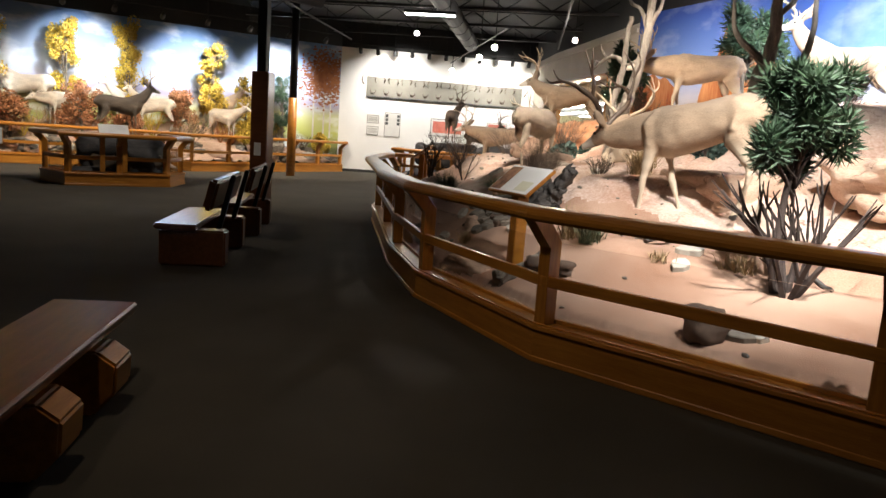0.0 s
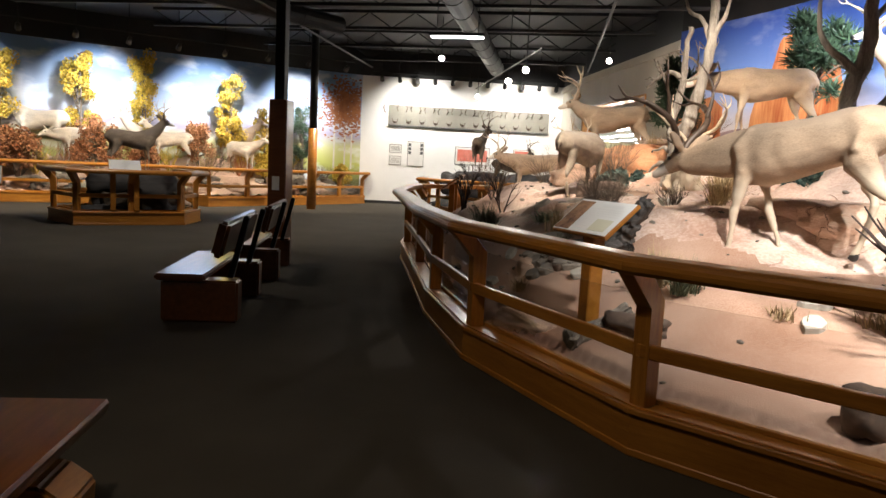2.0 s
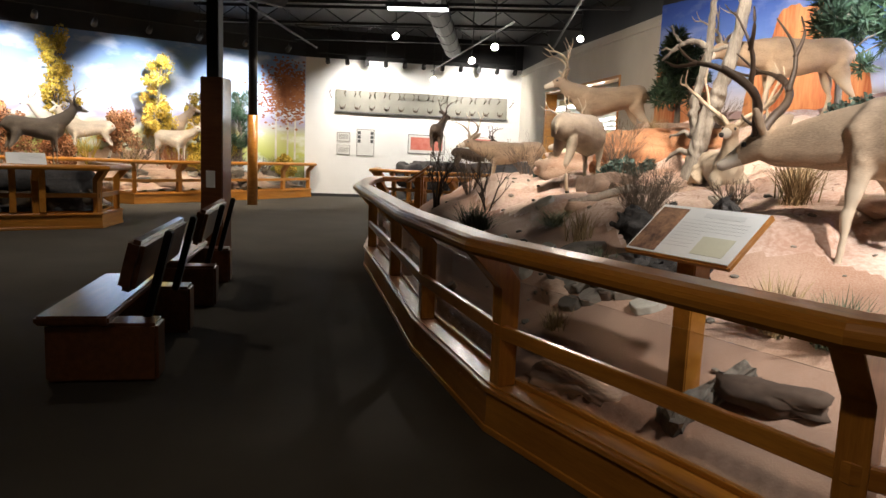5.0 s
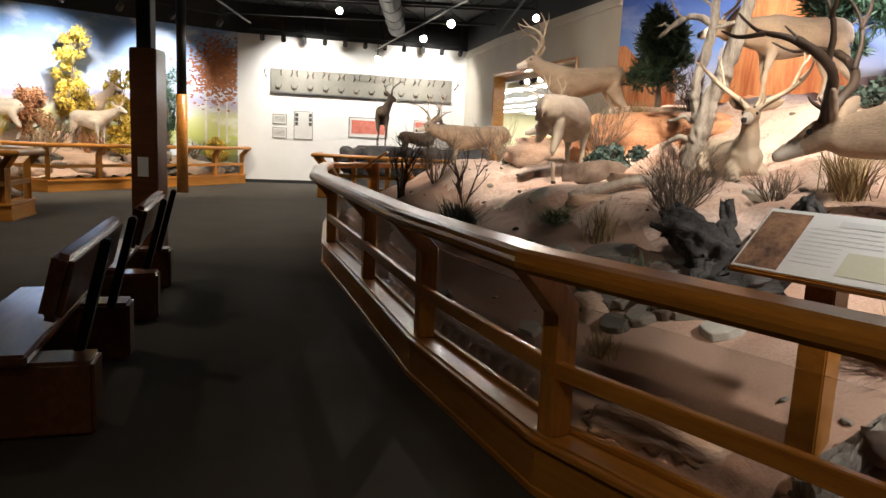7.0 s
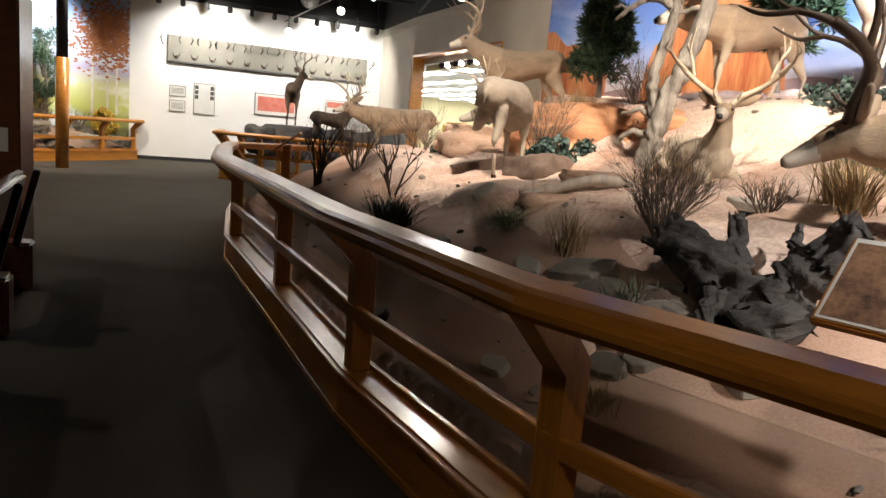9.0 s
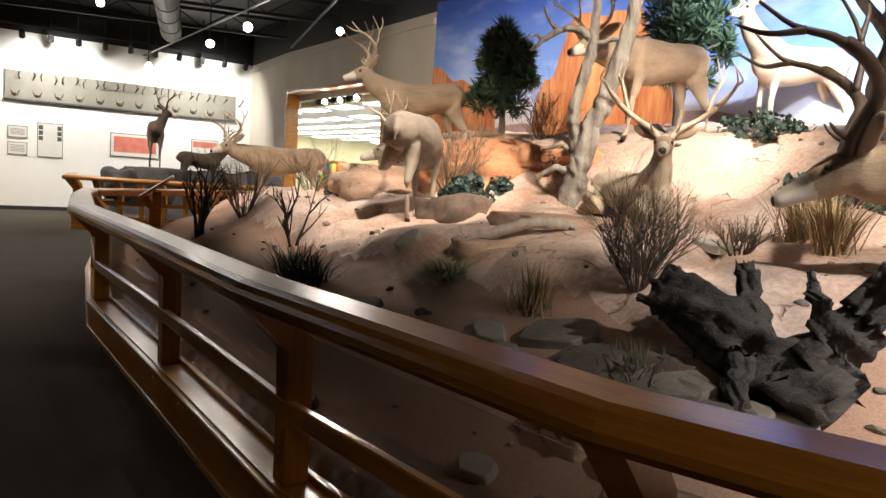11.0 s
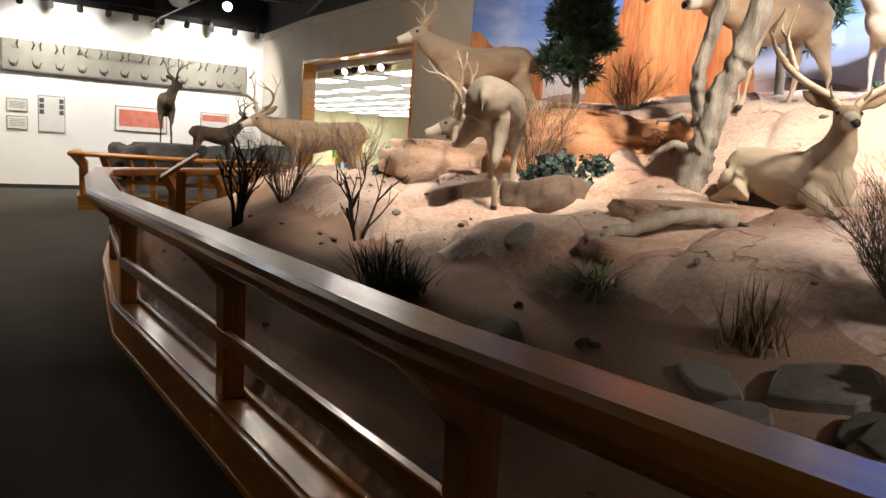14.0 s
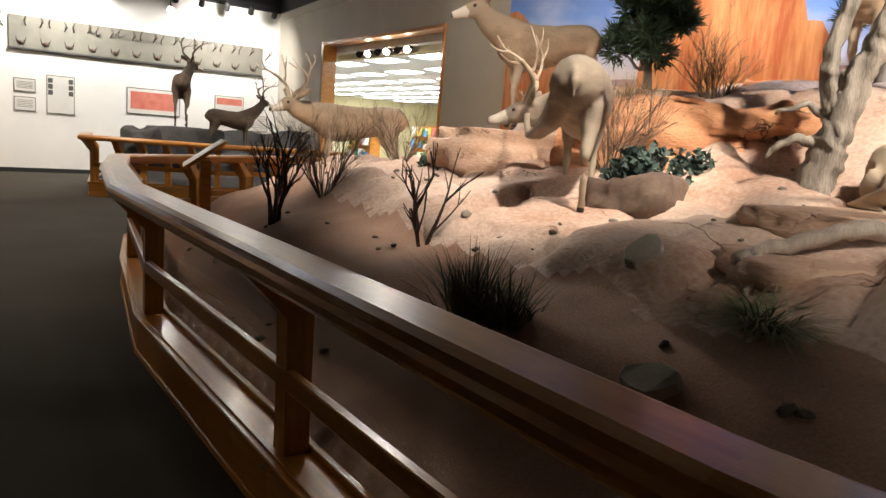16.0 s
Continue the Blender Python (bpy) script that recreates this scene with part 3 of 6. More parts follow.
SILL = [(6.9, 1.3), (3.85, 3.25), (2.07, 4.37), (0.92, 5.95), (0.31, 7.45), (-0.24, 9.3), (-0.90, 11.45), (-1.20, 13.45), (-1.30, 14.7), (0.4, 16.6), (3.45, 18.35)]
railing("display_railing", SILL, "varnished wooden railing with glass panes round the desert display", 1, posts=((0, 0.5), (8, 0.35), (8, 0.7), (9, 0.33), (9, 0.66)))
AUT = [(-15.2, 14.6), (-11.9, 17.1), (-9.5, 19.25), (-8.45, 19.0), (-6.6, 22.5), (-5.62, 24.75), (-5.75, 25.15)]
railing("autumn_railing", AUT, "varnished wooden railing before the autumn display", -1, posts=((0, 0.33), (0, 0.66), (1, 0.5), (3, 0.33), (3, 0.66), (4, 0.5)))
ISL = [(-8.9, 14.6), (-8.75, 13.2), (-7.8, 12.65), (-6.35, 13.95), (-6.55, 14.9), (-7.6, 15.6)]
railing("island_railing", ISL, "varnished wooden railing round the small island display", -1, posts=((2, 0.5),))
FAR = [(-2.75, 22.6), (-2.55, 20.9), (-0.4, 20.35), (2.0, 20.9)]
railing("platform_railing", FAR, "varnished wooden railing before the far platform", -1, glass=False, posts=((1, 0.2), (1, 0.4), (1, 0.6), (1, 0.8), (2, 0.25), (2, 0.5), (2, 0.75)))


# ---------- desert ground ----------
def seg_dist(x, y, line):
    best = 1e9
    for (ax, ay), (bx, by) in zip(line, line[1:]):
        dx, dy = bx - ax, by - ay
        t = min(1, max(0, ((x - ax) * dx + (y - ay) * dy) / (dx * dx + dy * dy)))
        best = min(best, math.hypot(x - ax - t * dx, y - ay - t * dy))
    return best


def inside(x, y, loop):
    hit = False
    for (ax, ay), (bx, by) in zip(loop, loop[1:] + loop[:1]):
        if (ay > y) != (by > y) and x < (bx - ax) * (y - ay) / (by - ay) + ax:
            hit = not hit
    return hit


RISE = np.array([[0, 0.30], [0.35, 0.42], [0.9, 0.80], [1.3, 0.92], [1.6, 1.10], [2.2, 1.19], [3.0, 1.34], [3.5, 1.55], [3.9, 1.93], [4.6, 2.12], [7, 2.4]])


def rocky(x, y, d):
    """Above nought where bare sandstone shows, below it where sand lies."""
    south = max(0.0, min(1.0, (7.4 - y) / 1.2))
    return d - 1.25 - 0.75 * south + 0.32 * noise.noise(Vector((x * 1.1, y * 1.1, 5.0))) + 0.12 * noise.noise(Vector((x * 4, y * 4, 2.0)))


def ground(x, y):
    d = seg_dist(x, y, SILL)
    if not inside(x, y, INNER):
        return 0.2
    if d < 0.12:
        return 0.25
    z = float(np.interp(d * (1 - 0.35 * max(0.0, min(1.0, (5.2 - y) / 1.2)) * (d < 2)), RISE[:, 0], RISE[:, 1]))
    z -= 0.24 * max(0.0, min(1.0, (7.0 - y) / 0.9)) * max(0.0, min(1.0, (d - 0.8) / 0.6))
    f = min(1.0, d / 1.2)
    v = Vector((x * 0.55, y * 0.55, 3.1))
    lump = noise.noise(v) * 0.08 + noise.noise(v * 3.1) * 0.035 + noise.noise(v * 14) * 0.008
    r = max(0.0, min(1.0, rocky(x, y, d) * 5))
    if r:
        w = Vector((x * 1.25 + 0.35 * noise.noise(v * 4), y * 1.25 + 0.35 * noise.noise(v * 4 + Vector((7, 0, 0))), 0.3))
        dist, pts = noise.voronoi(w)
        gap = min(1.0, (dist[1] - dist[0]) * 5)
        lump += r * (0.05 + 0.10 * noise.noise(pts[0] * 3.7) + 0.035 * noise.noise(v * 9) - 0.07 * (1 - gap) ** 2)
    return z + f * lump


BACK = [(3.75, 17.3)] + [(5.05, 14.95), (6.45, 12.1), (7.45, 8.5), (7.85, 4.0), (7.85, 1.0)]
INNER = SILL + BACK
LOOP = [(Vector(p) - m * 0.10)[:] for p, m in zip(SILL, mitres(SILL))] + BACK
STEP = 0.055
bm = bmesh.new()
grid = {}
nx, ny = int(10.2 / STEP), int(18.5 / STEP)
for i in range(nx):
    for j in range(ny):
        x, y = -1.7 + i * STEP, 0.6 + j * STEP
        if inside(x, y, LOOP):
            grid[i, j] = bm.verts.new((x, y, ground(x, y)))
for (i, j) in list(grid):
    q = [grid.get(k) for k in ((i, j), (i + 1, j), (i + 1, j + 1), (i, j + 1))]
    if all(q):
        c = q[0].co
        bm.faces.new(q).material_index = 1 if rocky(c.x, c.y, seg_dist(c.x, c.y, SILL)) > 0 else 0
tagged(part("ground_desert", bm, [M_SAND, M_PINKROCK], smooth=True), "sloping desert floor of sand and pink sandstone in the display", "ground", kind="structure")


def flat_ground(name, loop, z0, slope, mat, label, step=0.22, base=None):
    bm = bmesh.new()
    cells = {}
    xs, ys = [p[0] for p in loop], [p[1] for p in loop]
    for i in range(int((max(xs) - min(xs)) / step) + 1):
        for j in range(int((max(ys) - min(ys)) / step) + 1):
            x, y = min(xs) + i * step, min(ys) + j * step
            if inside(x, y, loop):
                d = seg_dist(x, y, base) if base else 0
                z = z0 + slope * d + 0.16 * noise.noise(Vector((x, y, 1))) * min(1, d * 1.5) + 0.05 * noise.noise(Vector((x * 4, y * 4, 1)))
                cells[i, j] = bm.verts.new((x, y, z))
    for (i, j) in list(cells):
        q = [cells.get(k) for k in ((i, j), (i + 1, j), (i + 1, j + 1), (i, j + 1))]
        if all(q):
            bm.faces.new(q)
    tagged(part(name, bm, mat, smooth=True), label, "ground", kind="structure")


flat_ground("ground_autumn", AUT + AUTUMN[::-1], 0.25, 0.42, M_ROCK, "rocky bank of the autumn display", base=AUT)
flat_ground("ground_island", [(-8.9, 15.4)] + ISL, 0.22, 0.1, M_DARKROCK, "dark rocky ground of the island display", base=ISL)
flat_ground("ground_platform", FAR + [(1.9, 24.0), (-2.3, 24.0)], 0.3, 0.35, M_DARKROCK, "dark rock of the far platform", base=FAR)


# ---------- rocks and wood ----------
def rock(name, x, y, z, sx, sy, sz, mat, label, turn=0, seed=0, rough=0.35, cut=0.0, group=""):
    bm = bmesh.new()
    bmesh.ops.create_icosphere(bm, subdivisions=4 if max(sx, sy) > 0.25 else 3, radius=1)
    for v in bm.verts:
        p = v.co.copy()
        k = max(abs(p.x), abs(p.y), abs(p.z))
        p = p.lerp(p / k, 0.55)
        q = p * 1.1 + Vector((seed * 3.7, seed, 0))
        f = 1 + rough * (noise.noise(q) + 0.5 * noise.noise(q * 2.7) + 0.22 * noise.noise(q * 7))
        v.co = p * f
        if cut and v.co.z > cut:
            v.co.z = cut + (v.co.z - cut) * 0.15
    m = pose(x, y, z, 0, 0, turn) @ Matrix.Diagonal((sx, sy, sz, 1))
    bm.transform(m)
    return tagged(part(name, bm, mat, frame_at=pose(x, y, z, 0, 0, turn), smooth=True), label, "rock", group)


def slab(x, y, sx, sy, mat, turn, seed, t=0.035, label="thin flat flagstone lying on the sand", lift=0.0):
    bm = bmesh.new()
    rnd = random.Random(seed)
    n = 9
    rim = [(math.cos(2 * math.pi * k / n) * sx * rnd.uniform(0.78, 1.1), math.sin(2 * math.pi * k / n) * sy * rnd.uniform(0.75, 1.1)) for k in range(n)]
    lo = [bm.verts.new((a, b, -0.02)) for a, b in rim]
    hi = [bm.verts.new((a * 0.97, b * 0.97, t * rnd.uniform(0.8, 1.15))) for a, b in rim]
    for k in range(n):
        bm.faces.new((lo[k], lo[(k + 1) % n], hi[(k + 1) % n], hi[k]))
    bm.faces.new(lo[::-1])
    bm.faces.new(hi)
    bmesh.ops.bevel(bm, geom=bm.edges[:], offset=0.006, segments=1, affect="EDGES")
    z = ground(x, y) + 0.012 + lift
    gx = (ground(x + 0.2, y) - ground(x - 0.2, y)) / 0.4
    gy = (ground(x, y + 0.2) - ground(x, y - 0.2)) / 0.4
    tilt = Vector((-gx, -gy, 1)).to_track_quat("Z", "Y").to_matrix().to_4x4()
    m = Matrix.Translation((x, y, z)) @ tilt @ pose(0, 0, 0, 0, 0, turn)
    bm.transform(m)
    tagged(part("flagstone", bm, mat, frame_at=m), label, "rock", "flagstones")


# sandstone ledges behind the deer
LEDGES = [
    (2.2, 12.9, 1.35, 0.8, 0.4, 0.25, 25, 5), (3.6, 12.7, 1.9, 0.9, 0.6, 0.3, -10, 6),
    (5.6, 9.4, 1.95, 0.9, 0.8, 0.3, 0, 8), (1.3, 13.6, 0.95, 0.6, 0.4, 0.22, 40, 9), (5.3, 6.0, 1.4, 0.7, 0.6, 0.3, 15, 10),
    (4.1, 7.0, 1.15, 0.75, 0.55, 0.32, 20, 11), (2.15, 12.55, 1.42, 0.75, 0.4, 0.3, 0, 12),
]
for x, y, z, sx, sy, sz, tr, sd in LEDGES:
    rock("sandstone_ledge", x, y, z, sx, sy, sz, M_REDROCK if sd in (2, 4) else M_ROCK, "layered pink and orange sandstone ledge in the desert display", tr, sd, 0.3, 0.75, "sandstone ledges")


def cliff(line, z0, z1, depth, label, seed):
    """A low face of bedded sandstone along a plan line, with overhanging beds and a broken top that runs back."""
    bm = bmesh.new()
    pts = curve_pts([(a, b, 0) for a, b in line], 16)
    rows = 22
    grid2 = []
    for i, p in enumerate(pts):
        d = (pts[min(i + 1, len(pts) - 1)] - pts[max(i - 1, 0)]).normalized()
        out = Vector((d.y, -d.x, 0))
        s1 = i * 0.11
        top = z1 + 0.10 * noise.noise(Vector((s1, seed, 0))) + 0.04 * noise.noise(Vector((s1 * 4, seed, 0)))
        col = []
        for k in range(rows):
            f = k / (rows - 1)
            z = z0 + (top - z0) * f
            bed = math.floor(f * 4 + 0.5 * noise.noise(Vector((s1 * 0.7, seed, 3))))
            o = 0.22 * noise.noise(Vector((s1 * 0.8, bed * 2.3, seed))) + 0.10 * noise.noise(Vector((s1 * 2.6, f * 3, seed))) + 0.035 * noise.noise(Vector((s1 * 8, f * 9, seed)))
            frac = f * 4 - math.floor(f * 4)
            o -= 0.07 * max(0, 1 - frac * 5)
            col.append(bm.verts.new(p + out * (o + 0.25 * (1 - f)) + Vector((0, 0, z))))
        for k in range(1, 9):
            f = k / 8
            col.append(bm.verts.new(p - out * (depth * f) + Vector((0, 0, top + 0.05 * math.sin(f * 3.1) + 0.05 * noise.noise(Vector((s1 * 2, f * 4, seed)))))))
        grid2.append(col)
    for a, b in zip(grid2, grid2[1:]):
        for k in range(len(a) - 1):
            bm.faces.new((a[k], b[k], b[k + 1], a[k + 1]))
    return tagged(part("sandstone_cliff", bm, M_REDROCK, smooth=True), label, "rock")


cliff([(2.1, 11.75), (2.7, 11.05), (3.35, 10.45), (4.0, 9.75), (4.45, 9.0), (4.9, 8.2), (5.3, 7.3)], 1.15, 1.93, 1.0, "low bedded cliff of orange sandstone with overhanging layers", 2.0)
cliff([(4.3, 12.3), (5.2, 11.4), (5.9, 10.4), (6.4, 9.4)], 1.8, 2.3, 0.8, "upper bench of orange sandstone below the mural", 9.0)
rock("boulder", 2.1, 10.55, 1.16, 0.34, 0.26, 0.24, M_BROWNROCK, "dark red angular boulder behind the grazing deer", 30, 21, 0.3)
rock("boulder", 1.35, 6.9, 0.62, 0.16, 0.13, 0.11, M_ROCK, "rounded sandy stone near the glass", 10, 22)
rock("boulder", 1.62, 6.75, 0.74, 0.12, 0.1, 0.07, M_GREYROCK, "rounded grey stone near the glass", 50, 23)
rock("boulder", 2.12, 5.18, ground(2.12, 5.18), 0.22, 0.12, 0.07, M_BROWNROCK, "low dark brown stone lying in the sand", -40, 24, 0.4)
rock("boulder", 1.36, 5.79, ground(1.36, 5.79), 0.30, 0.14, 0.10, M_ROCK, "low sandy ledge stone behind the glass", -50, 25, 0.35)
rock("boulder", 2.5, 9.3, 1.22, 0.55, 0.3, 0.18, M_ROCK, "smooth pink sandstone hump", 10, 26, 0.14, 0.6)
rock("boulder", 2.0, 8.9, 1.06, 0.5, 0.32, 0.16, M_ROCK, "smooth pink sandstone hump", -15, 27, 0.14, 0.6)
for x, y, sx, sy, mm, tr, sd in ((1.50, 7.42, 0.21, 0.13, M_GREYROCK, 35, 1), (1.25, 7.66, 0.14, 0.07, M_PALEROCK, -15, 2), (1.08, 7.46, 0.12, 0.07, M_PALEROCK, -30, 3), (1.22, 7.47, 0.11, 0.06, M_PALEROCK, 30, 4), (2.6, 7.75, 0.16, 0.08, M_PALEROCK, -20, 31),
                                  (0.86, 8.55, 0.11, 0.08, M_PALEROCK, 10, 5), (1.5, 6.55, 0.14, 0.09, M_GREYROCK, 70, 6), (1.68, 6.45, 0.13, 0.1, M_GREYROCK, 20, 7), (1.35, 6.6, 0.12, 0.08, M_GREYROCK, 0, 8),
                                  (1.75, 6.2, 0.12, 0.09, M_PALEROCK, 40, 9), (0.45, 8.0, 0.1, 0.07, M_GREYROCK, 15, 10), (0.95, 7.0, 0.1, 0.06, M_PALEROCK, 0, 11), (1.3, 9.3, 0.12, 0.08, M_PALEROCK, 80, 12), (3.2, 5.2, 0.15, 0.09, M_PALEROCK, 25, 13), (2.9, 5.6, 0.14, 0.08, M_PALEROCK, -10, 14)):
    slab(x, y, sx, sy, mm, tr, sd)
rnd = random.Random(64)
for k in range(46):
    f = rnd.random()
    x, y = 1.42 + 0.28 * f + rnd.gauss(0, 0.09), 7.15 - 0.65 * f + rnd.gauss(0, 0.07)
    w = rnd.uniform(0.045, 0.11)
    slab(x, y, w * rnd.uniform(1.0, 1.5), w, rnd.choice((M_GREYROCK, M_GREYROCK, M_BROWNROCK)), rnd.uniform(0, 180), 700 + k, rnd.uniform(0.025, 0.06), "small broken flagstone in a heap on the sand", rnd.uniform(0, 0.03))
rnd = random.Random(5)
bm = bmesh.new()
for k in range(420):
    x, y = rnd.uniform(-1, 6), rnd.uniform(2.5, 15)
    if inside(x, y, LOOP):
        own = bmesh.new()
        bmesh.ops.create_icosphere(own, subdivisions=1, radius=rnd.uniform(0.008, 0.03))
        merge(bm, own, Matrix.Translation((x, y, ground(x, y) + 0.004)) @ pose(0, 0, 0, rnd.uniform(0, 90), 0, rnd.uniform(0, 360)) @ Matrix.Diagonal((1.5, 1, 0.6, 1)))
tagged(part("pebbles", bm, M_GREYROCK), "scattered small pebbles on the sand", "pebbles", kind="stuff")


def limb(bm, pts, r0, r1, seed, sides=9, n=5, lump=0.45, jit=0.03):
    c = curve_pts(pts, n)
    out = []
    for i, p in enumerate(c):
        out.append(p + Vector((noise.noise(Vector((i * 0.5, seed, 0))), noise.noise(Vector((i * 0.5, seed, 5))), noise.noise(Vector((i * 0.5, seed, 9))))) * jit)
    tube(bm, out, [r0 + (r1 - r0) * (i / (len(out) - 1)) ** 0.8 for i in range(len(out))], sides, 0.16, lump if r0 < 0.07 or lump > 0.5 else 0.25, seed)


def grooved(bm, pts, r0, r1, seed, sides=26, n=9, deep=0.42, twist=0.10, jit=0.02, ragged=0.0):
    """A weathered limb with grooves that run along it and twist."""
    c = curve_pts(pts, n)
    rings = []
    m = len(c) - 1
    for i, p in enumerate(c):
        d = (c[min(i + 1, m)] - c[max(i - 1, 0)]).normalized()
        side = d.cross(Vector((0.2, 0.1, 1))).normalized()
        up = side.cross(d)
        q = p + Vector((noise.noise(Vector((i * 0.4, seed, 0))), noise.noise(Vector((i * 0.4, seed, 5))), noise.noise(Vector((i * 0.4, seed, 9))))) * jit
        r = r0 + (r1 - r0) * (i / m) ** 0.8
        ring = []
        for k in range(sides):
            t = 2 * math.pi * k / sides
            a = t + twist * i
            g = 1 + deep * (noise.noise(Vector((math.cos(t) * 2.4 + seed, math.sin(t) * 2.4, i * 0.07))) + 0.6 * noise.noise(Vector((math.cos(t) * 6 + seed, math.sin(t) * 6, i * 0.1))))
            tip = d * ragged * noise.noise(Vector((math.cos(t) * 3, math.sin(t) * 3, seed + 4))) if i in (0, m) else Vector()
            ring.append(bm.verts.new(q + (side * math.cos(a) + up * math.sin(a)) * r * g + tip))
        rings.append(ring)
    for a, b in zip(rings, rings[1:]):
        for k in range(sides):
            bm.faces.new((a[k], a[(k + 1) % sides], b[(k + 1) % sides], b[k]))
    bm.faces.new(rings[0][::-1])
    bm.faces.new(rings[-1])


def dead_tree(x, y, z, label, limbs, seed, wood=M_DEAD):
    root = thing("dead_tree", x, y, z, label, "tree")
    for k, (nm, pts, r0, r1) in enumerate(limbs):
        bm = bmesh.new()
        line = [(x + a, y + b, z + c) for a, b, c in pts]
        if r0 > 0.045:
            grooved(bm, line, r0, r1, seed + k, 24, 8, 0.35, 0.12, 0.03)
        else:
            limb(bm, line, r0, r1, seed + k, 8)
        part(nm, bm, wood, root, smooth=True)


dead_tree(2.86, 9.92, 1.40, "twisted weathered grey dead tree trunk with bare limbs", [
    ('trunk', [(0.0, 0.0, -0.12), (0.024, -0.019, 0.15), (0.063, -0.05, 0.35), (0.103, -0.081, 0.6), (0.158, -0.124, 0.82), (0.213, -0.167, 1.02), (0.284, -0.223, 1.38), (0.332, -0.26, 1.78), (0.348, -0.273, 2.3)], 0.115, 0.05),
    ('limb', [(0.047, -0.037, 0.42), (0.0, -0.0, 0.62), (-0.008, 0.006, 0.82), (0.04, -0.031, 1.08), (0.079, -0.062, 1.36), (0.079, -0.062, 1.65), (0.111, -0.087, 2.0)], 0.062, 0.03),
    ('limb', [(0.071, -0.056, 1.36), (-0.047, 0.037, 1.46), (-0.15, 0.118, 1.44), (-0.253, 0.198, 1.36), (-0.332, 0.26, 1.28)], 0.042, 0.014),
    ('limb', [(-0.15, 0.118, 1.44), (-0.221, 0.174, 1.52), (-0.261, 0.205, 1.64)], 0.024, 0.008),
    ('limb', [(-0.237, 0.186, 1.37), (-0.3, 0.236, 1.4), (-0.356, 0.279, 1.39)], 0.018, 0.006),
    ('limb', [(0.284, -0.223, 1.38), (0.158, -0.124, 1.36), (0.047, -0.037, 1.28)], 0.03, 0.012),
    ('limb', [(0.032, -0.025, 0.42), (-0.079, 0.062, 0.5), (-0.205, 0.161, 0.44)], 0.035, 0.01),
    ('limb', [(0.04, -0.031, 0.22), (-0.063, 0.05, 0.3), (-0.158, 0.124, 0.27), (-0.221, 0.174, 0.18)], 0.045, 0.014),
    ('limb', [(0.332, -0.26, 1.75), (0.237, -0.186, 2.05), (0.079, -0.062, 2.2), (0.016, -0.012, 2.45)], 0.04, 0.012),
    ('limb', [(0.332, -0.26, 1.85), (0.458, -0.36, 2.1), (0.49, -0.384, 2.5)], 0.04, 0.012),
], 3)
dead_tree(4.35, 8.3, 1.45, "bare grey dead tree with upswept branches", [
    ("trunk", [(0, 0, -0.1), (0.05, 0, 0.4), (0.0, 0.05, 0.9), (0.12, 0, 1.5), (0.1, 0, 2.1), (0.25, 0.1, 2.9)], 0.12, 0.035),
    ("limb", [(0.03, 0, 0.6), (0.35, -0.1, 1.0), (0.5, -0.1, 1.6), (0.45, -0.15, 2.1)], 0.07, 0.015),
    ("limb", [(0.05, 0, 1.2), (-0.3, 0.1, 1.6), (-0.35, 0.1, 2.2)], 0.05, 0.012),
    ("limb", [(0.1, 0, 1.7), (0.4, 0.1, 2.1), (0.6, 0.05, 2.5)], 0.04, 0.01),
], 31)
FALL = [(1.5, 8.95), (1.7, 9.0), (1.9, 8.90), (2.12, 8.82), (2.34, 8.86)]
dead_tree(1.5, 8.95, 0.0, "long bleached fallen branch lying over the rocks", [
    ("trunk", [(a - 1.5, b - 8.95, ground(a, b) + 0.08) for a, b in FALL], 0.03, 0.046),
    ("limb", [(0.1, 0.03, ground(1.6, 8.98) + 0.05), (0.02, -0.1, ground(1.52, 8.85) + 0.04), (-0.1, -0.16, ground(1.4, 8.79) + 0.02)], 0.022, 0.008)], 47, M_BLEACHED)
bm = bmesh.new()
grooved(bm, [(1.66, 5.18, ground(1.66, 5.18) + 0.05), (1.85, 5.29, ground(1.85, 5.26) + 0.05), (2.05, 5.34, ground(2.05, 5.34) + 0.04)], 0.065, 0.045, 12, 22, 8, 0.5, 0.05, 0.02, 0.05)
tagged(part("broken_log", bm, M_DEAD), "short pale broken log lying behind the glass", "log")
